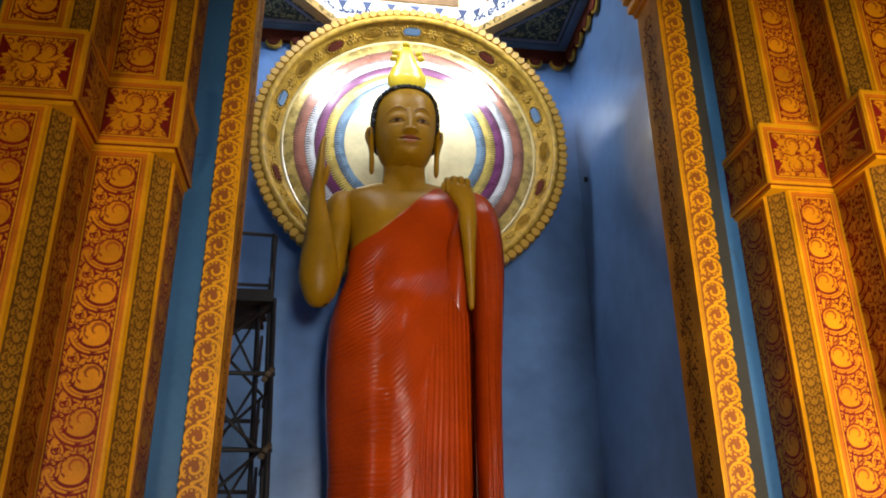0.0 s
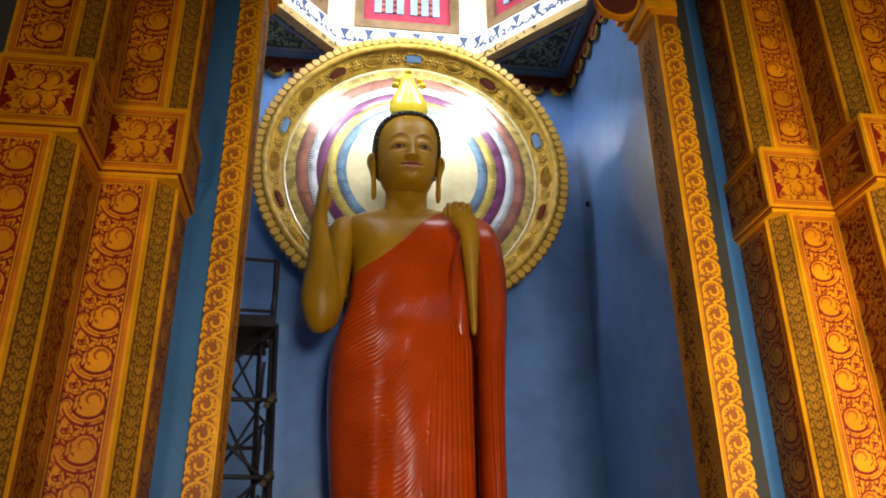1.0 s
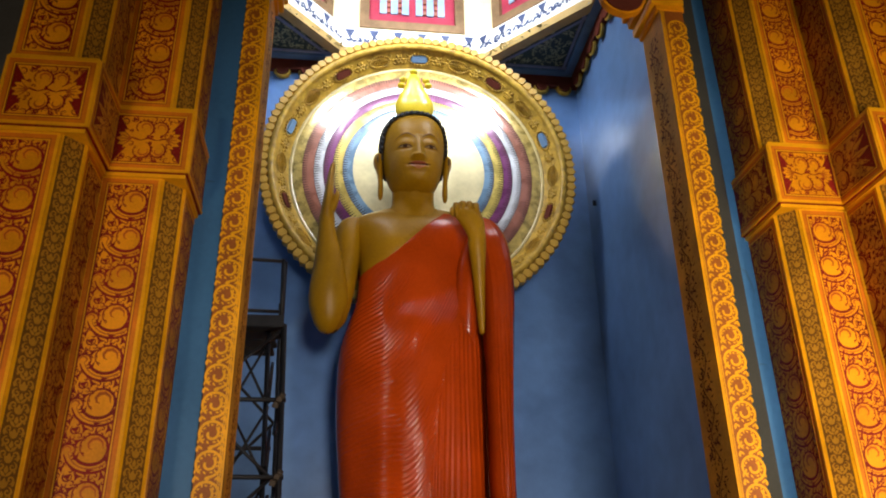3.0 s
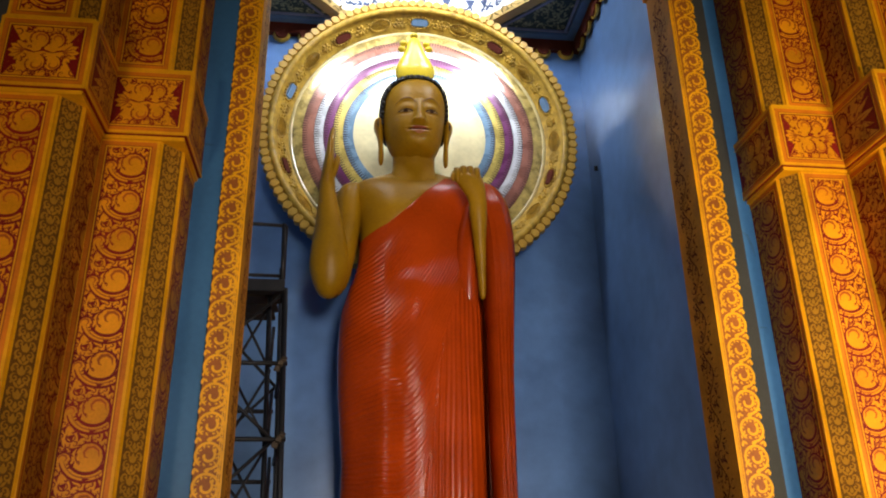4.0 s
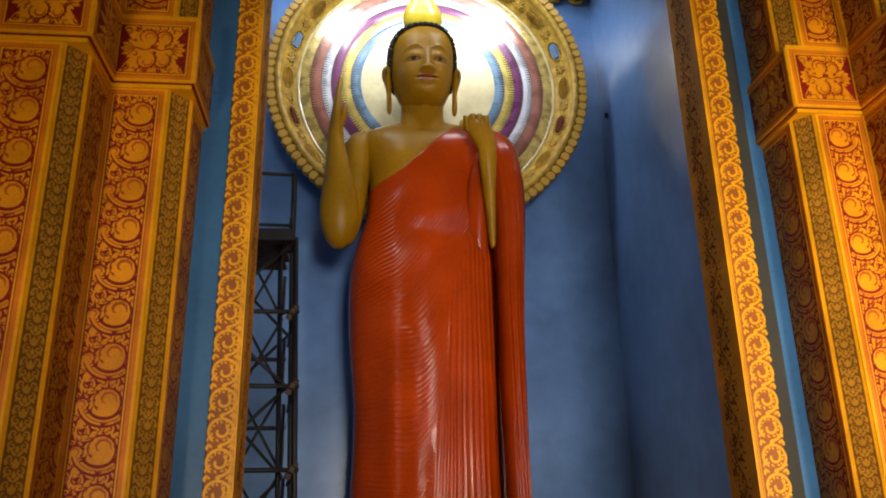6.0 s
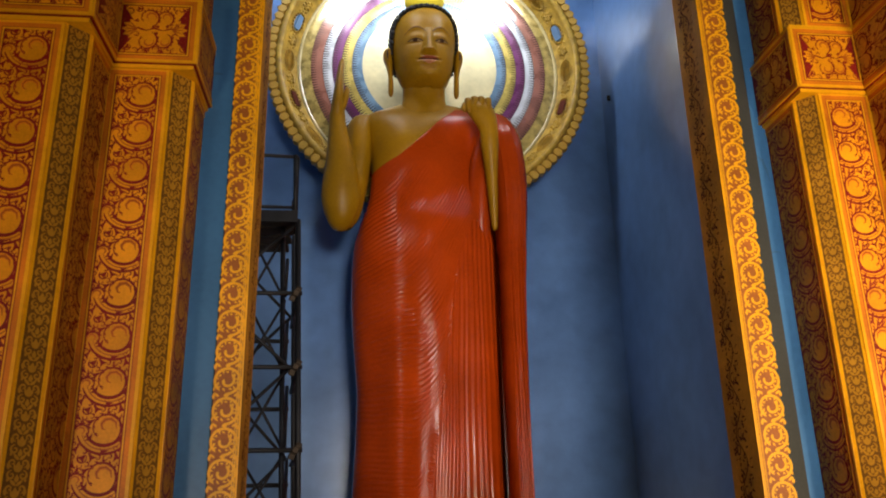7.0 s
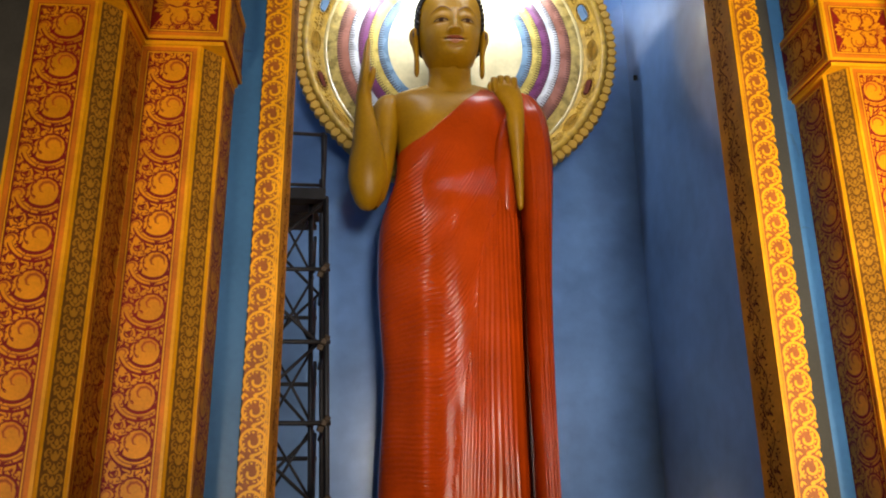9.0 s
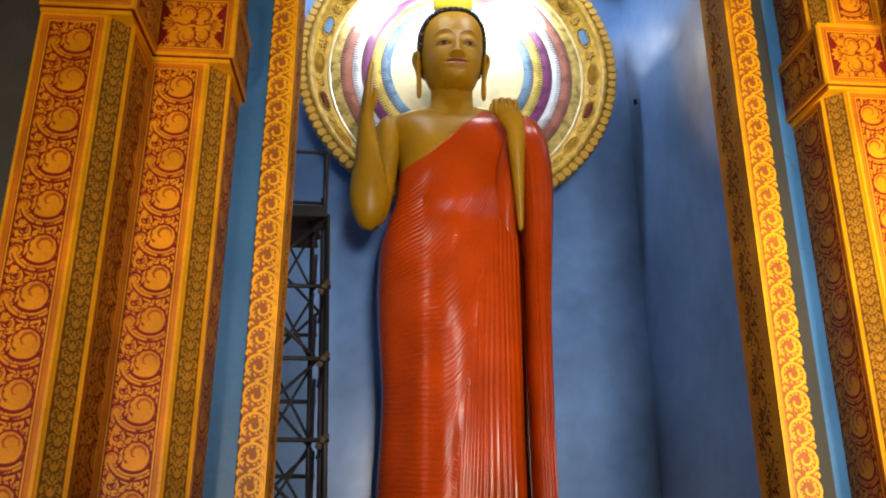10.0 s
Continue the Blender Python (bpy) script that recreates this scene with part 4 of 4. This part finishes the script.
def trunk(skin):
    z_lo, z_hi = (5.3, 6.80) if skin else (0.0, 6.62)
    grow = 0.0 if skin else 0.022

    def fn(s, t):
        z = z_lo + (z_hi - z_lo) * t
        l, r, b, y = between(BODY, z)
        q = 2 * math.pi * s
        cx, a = (l + r) / 2, (r - l) / 2
        c, sn = math.cos(q), math.sin(q)
        e = 0.86
        x = cx + (a + grow) * math.copysign(abs(c) ** e, c)
        yy = y - (b + grow) * math.copysign(abs(sn) ** e, sn)
        if not skin:
            # the bent leg shows as a soft ridge; the hollow between the legs
            ridge = 0.085 * math.exp(-((x - 0.47) / 0.16) ** 2) * min(1, max(0, (4.6 - z) / 1.0)) - 0.035 * math.exp(-((x - 0.74) / 0.14) ** 2) * min(1, max(0, (4.4 - z) / 1.0))
            belly = 0.05 * math.exp(-((x - 0.85) / 0.4) ** 2 - ((z - 4.95) / 0.35) ** 2)
            if sn > 0:
                yy -= (ridge + belly + pleat(x, z)) * min(1, sn * 2.2)
            hem = neck_z(x)
            if sn > 0 and z > hem:
                yy += min(0.30, (z - hem) * 4.0)
        else:
            if sn > 0 and z < neck_z(x) - 0.04:
                yy += min(0.08, (neck_z(x) - 0.04 - z) * 0.8)
            if sn > 0:
                yy -= 0.04 * (math.exp(-((x - 0.52) / 0.26) ** 2 - ((z - 6.12) / 0.22) ** 2))
        return (x, yy, z)

    if skin:
        grid_surface(fn, 96, 60, 0)
    else:
        grid_surface(fn, 520, 800, 1)


trunk(True)
trunk(False)
# drape over the covered arm: height, left, right, half depth, middle y
DRAPE = [(0.0, 1.80, 2.10, 0.34, 9.85), (1.65, 1.812, 2.09, 0.34, 9.85), (2.85, 1.80, 2.09, 0.34, 9.85), (3.9, 1.795, 2.11, 0.35, 9.85), (4.67, 1.79, 2.155, 0.36, 9.85), (5.2, 1.76, 2.18, 0.39, 9.82), (5.55, 1.72, 2.19, 0.42, 9.80),
         (5.9, 1.69, 2.175, 0.42, 9.80), (6.22, 1.64, 2.14, 0.39, 9.82), (6.45, 1.60, 2.07, 0.33, 9.86), (6.58, 1.55, 1.98, 0.27, 9.88), (6.66, 1.52, 1.86, 0.18, 9.9), (6.69, 1.6, 1.75, 0.08, 9.9)]


def drape(s, t):
    z = 6.69 * t
    l, r, b, y = between(DRAPE, z)
    q = 2 * math.pi * s
    c, sn = math.cos(q), math.sin(q)
    x = (l + r) / 2 + (r - l) / 2 * math.copysign(abs(c) ** 0.7, c)
    k = (x - l) / (r - l)
    fade = min(1, max(0.15, (6.1 - z) / 1.5))
    rel = 0.016 * fade * math.sin((k + 0.05 * (z - 3)) * 48) if k > 0.28 else (0.012 if k > 0.24 else 0.0)
    return (x, y - (b + (rel if sn > 0 else 0)) * math.copysign(abs(sn) ** 0.8, sn), z)


grid_surface(drape, 180, 200, 1)
# robe behind the gap between trunk and drape
limb([(0, 1.76, 10.40, 0.0, 0.24, 0.07), (1, 1.77, 10.40, 3.0, 0.24, 0.07), (2, 1.76, 10.38, 5.0, 0.24, 0.08), (3, 1.74, 10.2, 6.2, 0.14, 0.15)], 1)
# the fold of the robe inside the covered forearm
limb([(0, 1.56, 9.80, 4.1, 0.03, 0.05), (0.5, 1.55, 9.72, 4.6, 0.09, 0.10), (1, 1.56, 9.62, 5.15, 0.15, 0.12), (2, 1.58, 9.55, 5.7, 0.17, 0.13), (3, 1.62, 9.55, 6.1, 0.12, 0.12), (4, 1.64, 9.6, 6.3, 0.05, 0.06)], 1)

# raised bare arm
limb([(0, 0.10, 9.90, 6.62, 0.05, 0.06), (0.3, 0.05, 9.88, 6.56, 0.15, 0.17), (1, 0.0, 9.86, 6.35, 0.19, 0.23), (2, -0.02, 9.80, 5.9, 0.17, 0.21), (3, -0.10, 9.72, 5.4, 0.18, 0.22), (4, -0.17, 9.62, 5.05, 0.17, 0.2), (4.5, -0.2, 9.58, 4.9, 0.10, 0.12)], 0)
limb([(0, -0.23, 9.50, 4.83, 0.015, 0.02), (0.12, -0.23, 9.49, 4.86, 0.09, 0.10), (0.5, -0.225, 9.47, 4.98, 0.175, 0.18), (1, -0.22, 9.44, 5.2, 0.245, 0.22), (1.6, -0.23, 9.40, 5.45, 0.23, 0.21), (2, -0.235, 9.38, 5.69, 0.19, 0.19),
      (3, -0.285, 9.32, 6.2, 0.105, 0.13), (3.3, -0.29, 9.31, 6.33, 0.10, 0.13)], 0, nv=60)
# hand held edge-on, fingers together and bent slightly back
limb([(0, -0.29, 9.31, 6.28, 0.098, 0.13), (1, -0.285, 9.33, 6.45, 0.085, 0.20), (2, -0.28, 9.35, 6.62, 0.072, 0.22), (3, -0.272, 9.36, 6.8, 0.055, 0.20), (4, -0.262, 9.37, 7.0, 0.042, 0.16), (5, -0.245, 9.38, 7.13, 0.032, 0.11), (6, -0.24, 9.38, 7.18, 0.008, 0.03)], 0)
limb([(0, -0.235, 9.26, 6.38, 0.04, 0.05), (1, -0.195, 9.24, 6.52, 0.042, 0.045), (2, -0.175, 9.24, 6.64, 0.034, 0.035), (3, -0.175, 9.24, 6.70, 0.01, 0.01)], 0, 16, 16)
# forearm and hand that hold the robe at the shoulder
limb([(0, 1.70, 9.46, 4.86, 0.012, 0.03), (0.3, 1.70, 9.45, 4.90, 0.034, 0.05), (1, 1.688, 9.41, 5.2, 0.056, 0.072), (2, 1.665, 9.33, 5.6, 0.08, 0.09), (3, 1.645, 9.25, 5.95, 0.112, 0.10), (4, 1.63, 9.22, 6.13, 0.12, 0.095), (5, 1.57, 9.20, 6.30, 0.165, 0.09), (6, 1.51, 9.21, 6.43, 0.19, 0.10), (7, 1.49, 9.26, 6.53, 0.175, 0.10), (8, 1.49, 9.32, 6.58, 0.06, 0.05)], 0, nv=60)
for k, (fx, fz) in enumerate(((1.375, 6.535), (1.46, 6.565), (1.545, 6.565), (1.63, 6.545))):
    limb([(0, fx, 9.16, fz - 0.20, 0.012, 0.015), (0.5, fx, 9.15, fz - 0.14, 0.036, 0.038), (1, fx, 9.17, fz - 0.01, 0.043, 0.05), (1.6, fx, 9.24, fz + 0.035, 0.040, 0.05), (2, fx, 9.28, fz + 0.05, 0.01, 0.02)], 0, 14, 14)
limb([(0, 1.33, 9.19, 6.36, 0.01, 0.012), (1, 1.315, 9.18, 6.41, 0.03, 0.03), (2, 1.34, 9.2, 6.50, 0.036, 0.035), (3, 1.39, 9.23, 6.56, 0.02, 0.02)], 0, 14, 14)
# neck with its three folds
limb([(0, 0.86, 9.86, 6.55, 0.40, 0.30), (1, 0.86, 9.83, 6.76, 0.312, 0.27), (2, 0.86, 9.80, 6.90, 0.288, 0.26), (3, 0.855, 9.76, 7.2, 0.30, 0.27)], 0, 48, 24)

# head: share of height, half width, depth in front, depth behind
HCX, HCY, Z0, HH = 0.85, 9.70, 6.895, 1.27
HEAD = [(0.0, 0.10, 0.20, 0.05), (0.03, 0.215, 0.32, 0.12), (0.08, 0.29, 0.385, 0.2), (0.16, 0.345, 0.42, 0.28), (0.28, 0.39, 0.435, 0.36), (0.42, 0.415, 0.445, 0.42), (0.56, 0.43, 0.45, 0.45), (0.70, 0.425, 0.435, 0.45), (0.82, 0.385, 0.385, 0.40), (0.91, 0.30, 0.30, 0.31), (0.97, 0.17, 0.17, 0.18), (1.0, 0.01, 0.01, 0.01)]


def bell(d, w):
    return math.exp(-(d / w) ** 2)


def face_relief(x, z):
    """Nose, brows, lids, lips and chin, outwards in metres; x from the middle of the face."""
    ax = abs(x)
    out = 0.0
    if 7.22 < z < 7.64:
        k = (7.64 - z) / 0.36
        out += (0.018 + 0.095 * k ** 1.3) * bell(ax, 0.038 + 0.036 * k) if z > 7.275 else 0.115 * bell(ax, 0.076) * max(0, (z - 7.22) / 0.055) ** 0.6
    out += 0.036 * bell(ax - 0.068, 0.026) * bell(z - 7.285, 0.03)
    brow = 7.660 - 4.6 * (ax - 0.175) ** 2
    out += 0.007 * bell(z - brow, 0.03) * bell(ax - 0.18, 0.11)
    out -= 0.012 * bell(ax - 0.18, 0.070) * bell(z - (brow - 0.06), 0.035)
    out += 0.030 * bell(ax - 0.17, 0.080) * bell(z - 7.500, 0.050)
    out -= 0.016 * bell(ax - 0.17, 0.09) * bell(z - 7.425, 0.022)
    out += 0.026 * bell(ax, 0.12) * bell(z - 7.200, 0.022) + 0.030 * bell(ax, 0.09) * bell(z - 7.140, 0.026)
    out -= 0.022 * bell(ax, 0.14) * bell(z - 7.172 - 0.5 * ax * ax, 0.009)
    out -= 0.014 * bell(ax - 0.14, 0.025) * bell(z - 7.182, 0.025)
    out -= 0.020 * bell(ax, 0.10) * bell(z - 7.085, 0.03)
    out += 0.040 * bell(ax, 0.12) * bell(z - 6.97, 0.06)
    out += 0.026 * bell(ax - 0.25, 0.11) * bell(z - 7.26, 0.13)
    return out


def head(s, t):
    u = t
    a, bf, bb = between(HEAD, u)
    q = 2 * math.pi * s
    c, sn = math.cos(q), math.sin(q)
    x = a * math.copysign(abs(c) ** 0.92, c)
    z = Z0 + HH * u
    if sn > 0:
        y = HCY - bf * sn ** 0.92 - face_relief(x, z) * min(1, sn * 1.6)
    else:
        y = HCY + bb * abs(sn) ** 0.92
    return (HCX + 0.04 * max(0, sn) + x, y, z)


def head_paint(s, t):
    q = 2 * math.pi * s
    if math.sin(q) < 0:
        return 0
    x, y, z = head(s, t)
    x -= HCX + 0.04 * math.sin(q)
    ax = abs(x)
    line = 7.172 + 0.75 * ax * ax
    if ax < 0.135 and abs(z - line) < 0.0065:
        return 5
    if line < z < 7.218 - 0.040 * (ax / 0.13) ** 2 - 0.010 * bell(ax, 0.02) and ax < 0.13:
        return 3
    if line > z > 7.112 + 0.062 * (ax / 0.115) ** 2 and ax < 0.115:
        return 7
    e = (ax - 0.175) / 0.092
    if abs(e) < 1:
        arch = 1 - e * e
        low = 7.448 + 0.010 * e
        if abs(z - (low + 0.024 * arch)) < 0.007:
            return 5
        if low - 0.008 * arch < z < low + 0.020 * arch:
            return 5 if abs(e - 0.05) < 0.30 else 4
        if abs(z - (low - 0.010 * arch)) < 0.004 or (abs(z - (low + 0.062 * arch)) < 0.004 and abs(e) < 0.9):
            return 8
    brow = 7.658 - 4.6 * (ax - 0.175) ** 2
    if 0.04 < ax < 0.31 and abs(z - brow) < 0.011 * (1.1 - max(0.0, ax - 0.1) * 2.5):
        return 8
    return 0


grid_surface(head, 300, 300, head_paint)


def scalp(s, t, grow):
    a, bf, bb = between(HEAD, t)
    q = 2 * math.pi * s
    c, sn = math.cos(q), math.sin(q)
    a, b = a + grow, (bf if sn > 0 else bb) + grow
    return Vector((HCX + 0.04 * max(0, sn) + a * math.copysign(abs(c) ** 0.92, c), HCY - b * math.copysign(abs(sn) ** 0.92, sn), Z0 + HH * t + grow * max(0, (t - 0.7) / 0.3)))


def hair_here(s, t):
    sn = math.sin(2 * math.pi * s)
    if t < 0.30:
        return False
    return sn < between([(0.30, -0.25), (0.48, 0.16), (0.62, 0.32), (0.76, 0.42), (0.84, 0.60), (0.885, 0.85), (0.91, 1.1)], t)[0]


base = len(SV)
NS, NT = 120, 70
for j in range(NT + 1):
    for i in range(NS):
        SV.append(tuple(scalp(i / NS, 0.28 + 0.72 * j / NT, 0.022)))
for j in range(NT):
    for i in range(NS):
        if hair_here((i + 0.5) / NS, 0.28 + 0.72 * (j + 0.5) / NT):
            SF.append((base + j * NS + i, base + j * NS + (i + 1) % NS, base + (j + 1) * NS + (i + 1) % NS, base + (j + 1) * NS + i))
            SM.append(2)
# snail curls
ico = bmesh.new()
bmesh.ops.create_icosphere(ico, subdivisions=1, radius=1.0)
IV, IF = [v.co.copy() for v in ico.verts], [tuple(v.index for v in f.verts) for f in ico.faces]
ico.free()
for j in range(21):
    t = 0.31 + 0.68 * j / 20
    a = between(HEAD, t)[0]
    cnt = max(6, int(2 * math.pi * (a + 0.02) / 0.066))
    for i in range(cnt):
        s = (i + 0.5 * (j % 2)) / cnt
        if hair_here(s, t):
            p = scalp(s, t, 0.026)
            b = len(SV)
            SV += [tuple(p + v * 0.034) for v in IV]
            SF += [tuple(b + k for k in f) for f in IF]
            SM += [2] * len(IF)
# long ears
for sg in (-1, 1):
    ex = HCX + sg * 0.475
    limb([(0, ex - sg * 0.03, 9.72, 6.84, 0.01, 0.01), (0.2, ex - sg * 0.03, 9.71, 6.88, 0.030, 0.05), (1, ex - sg * 0.03, 9.70, 7.0, 0.036, 0.065), (2, ex - sg * 0.025, 9.70, 7.15, 0.034, 0.07), (3, ex - sg * 0.01, 9.71, 7.3, 0.046, 0.10), (4, ex + sg * 0.01, 9.73, 7.42, 0.062, 0.13), (5, ex + sg * 0.01, 9.74, 7.52, 0.058, 0.13), (6, ex - sg * 0.01, 9.74, 7.58, 0.02, 0.05)], 0, 24, 40)
    limb([(0, ex + sg * 0.015, 9.60, 7.36, 0.006, 0.01), (1, ex + sg * 0.02, 9.60, 7.43, 0.014, 0.02), (2, ex + sg * 0.015, 9.61, 7.50, 0.006, 0.01)], 5, 10, 10)
# flame above the crown
limb([(0, 0.868, 9.66, 8.17, 0.16, 0.10), (1, 0.868, 9.66, 8.22, 0.25, 0.13), (2, 0.870, 9.66, 8.36, 0.278, 0.14), (3, 0.868, 9.66, 8.50, 0.235, 0.12), (4, 0.862, 9.66, 8.68, 0.148, 0.10), (5, 0.858, 9.66, 8.82, 0.10, 0.08), (6, 0.855, 9.66, 8.92, 0.05, 0.05), (7, 0.853, 9.66, 8.97, 0.01, 0.01)], 6, 36, 44)
for fx, fz in ((0.70, 8.80), (1.03, 8.80), (0.675, 8.70), (1.065, 8.72), (0.853, 8.95)):
    limb([(0, fx, 9.62, fz - 0.05, 0.008, 0.008), (1, fx, 9.62, fz - 0.02, 0.05, 0.045), (2, fx, 9.62, fz + 0.02, 0.05, 0.045), (3, fx, 9.62, fz + 0.045, 0.008, 0.008)], 6, 16, 10)
st = mesh_object("standing_statue", SV, SF, STATUE_MATS, SM, smooth=True)
tagged(st, "tall standing painted statue in pleated red robe, one shoulder bare", "statue")

# ---- scaffold tower ----
SC = empty("scaffold_tower", (0, 0, 0), "dark tubular steel scaffold tower beside the statue", "scaffold")
NEAR, FAR = 7.3, 8.2


def pole_x(z, x0):
    return x0 - 0.035 * (z - 1.4) * 1.0


for x0, y, top in ((-0.48, NEAR, 4.15), (-0.60, FAR + 0.25, 4.8), (-0.64, NEAR + 0.25, 4.15), (-1.45, NEAR, 4.8), (-1.45, FAR, 4.8)):
    tube("standard", (pole_x(0, x0), y, 0.0), (pole_x(top, x0), y, top), 0.024 if y > NEAR else 0.027, STEEL, SC)
for z in (0.75, 1.35, 2.02, 2.74, 3.42):
    tube("ledger", (-1.5, NEAR - 0.03, z), (pole_x(z, -0.44), NEAR - 0.03, z), 0.021, STEEL, SC)
    tube("ledger", (-1.5, FAR, z - 0.25), (pole_x(z, -0.62), FAR, z - 0.25), 0.021, STEEL, SC)
    tube("transom", (pole_x(z, -0.50), NEAR, z - 0.05), (pole_x(z, -0.62), FAR + 0.25, z - 0.05), 0.021, STEEL, SC)
    bm = bmesh.new()
    for dx, dz in ((0.0, 0.0), (-0.03, -0.05), (0.025, 0.03)):
        m = pose(pole_x(z, -0.50) + dx, NEAR - 0.035, z + dz, 15 * dz * 100, 20, 10)
        bmesh.ops.create_cube(bm, size=0.055, matrix=m)
    bmesh.ops.bevel(bm, geom=bm.edges[:], offset=0.008, segments=1, affect="EDGES")
    part("clamp", bm, RUST, SC, "rusty pipe clamp")
zz = [1.35, 2.02, 2.74, 3.42, 4.1]
for k, (a, b) in enumerate(zip(zz, zz[1:])):
    xl, xr = -1.35, -0.60
    tube("brace", (xl, NEAR + 0.03, a if k % 2 else b), (xr, NEAR + 0.03, b if k % 2 else a), 0.016, STEEL, SC)
    tube("brace", (-1.35, FAR, b if k % 2 else a), (-0.68, FAR, a if k % 2 else b), 0.016, STEEL, SC)
    tube("brace", (pole_x(a, -0.60), NEAR + 0.05, a), (pole_x(b, -0.66), FAR + 0.2, b), 0.018, STEEL, SC)
for k in range(4):
    box("platform_board", (-1.5, NEAR - 0.052 + k * 0.27, 4.15), (-0.60 - 0.045 * k, NEAR + 0.195 + k * 0.27, 4.20), PLANK, SC, "dark worn timber platform board" if k == 0 else "", 0.006)
for a, b in ((3.42, 4.1), (2.74, 3.42), (2.02, 2.74), (1.35, 2.02)):
    for q0, q1 in ((a, b), (b, a)):
        tube("brace", (-1.05, NEAR + 0.27, q0), (pole_x(q1, -0.62), NEAR + 0.27, q1), 0.013, STEEL, SC)
bm = bmesh.new()
add_box(bm, (-1.5, NEAR - 0.08, 4.10), (-0.575, NEAR - 0.055, 4.215), 0.004)
part("toe_board", bm, STEEL, SC)
tube("guard_post", (-0.63, NEAR + 0.4, 4.15), (-0.60, NEAR, 4.80), 0.018, STEEL, SC)
tube("guard_post", (-0.605, NEAR, 4.15), (-0.625, NEAR, 4.82), 0.02, STEEL, SC)
tube("guard_rail", (-1.5, NEAR, 4.83), (-0.60, NEAR, 4.80), 0.018, STEEL, SC)
tube("guard_rail", (-1.5, NEAR + 0.3, 4.40), (-0.66, NEAR + 0.3, 4.39), 0.018, STEEL, SC)
tube("guard_rail", (-0.61, NEAR, 4.40), (-0.70, FAR + 0.2, 4.40), 0.018, STEEL, SC)
# small hook on the east wall
box("wall_hook", (EAST - 0.05, 10.80, 7.52), (EAST + 0.01, 10.835, 7.60), STEEL, label="small dark metal hook on the blue wall", bevel=0.006)["category"] = "hook"

# ---- plain words on the setting ----
WORDS = {"floor": "polished stone floor of the shrine hall", "wall_back": "tall glossy blue painted back wall", "wall_west": "glossy blue painted side wall of the shrine", "wall_east": "glossy blue painted side wall in deep shade",
         "wall_front": "plain blue painted wall beside the opening", "wall_recess": "dark grey wall behind the pilasters", "wall_hall": "dark grey plain hall wall", "wall_lantern": "bright cream wall of the roof lantern",
         "ceiling_hall": "dark plain hall ceiling", "ceiling_shrine": "dark green painted coffered ceiling with eight-sided opening", "ceiling_lantern": "cream sloping lantern roof", "jamb_trim": "narrow olive grey strip beside the column, coloured as shade",
         "opening_trim": "tan beam round the ceiling opening", "opening_line_trim": "thin grey blue line round the ceiling opening", "ceiling_frame_trim": "slate blue frame along the ceiling edge", "ceiling_inner_trim": "thin grey blue line on the ceiling", "ceiling_leaf_trim": "olive leaves painted on dark coffers",
         "valance_trim": "dark red band under the ceiling", "lantern_band_trim": "white band round the lantern foot", "lantern_ledge_trim": "white ledge below the lantern windows", "lantern_frieze_trim": "grey blue leaf frieze on white"}
for ob in list(scene.objects):
    if ob.parent is None and ob.type == "MESH":
        for key, words in WORDS.items():
            if ob.name.startswith(key):
                tagged(ob, words, key.split("_")[0] if key != "jamb_trim" else "trim", kind="structure")

# ---- each thing's empty stands at the middle of its base ----
bpy.context.view_layer.update()
for ob in list(scene.objects):
    if ob.type == "EMPTY" and ob.parent is None and ob.children:
        pts = [c.matrix_world @ Vector(k) for c in ob.children_recursive if c.type == "MESH" for k in c.bound_box]
        low, high = [min(p[i] for p in pts) for i in range(3)], [max(p[i] for p in pts) for i in range(3)]
        base = Vector(((low[0] + high[0]) / 2, (low[1] + high[1]) / 2, low[2]))
        ob.location = base
        for c in ob.children:
            c.matrix_local = Matrix.Translation(-base) @ c.matrix_local
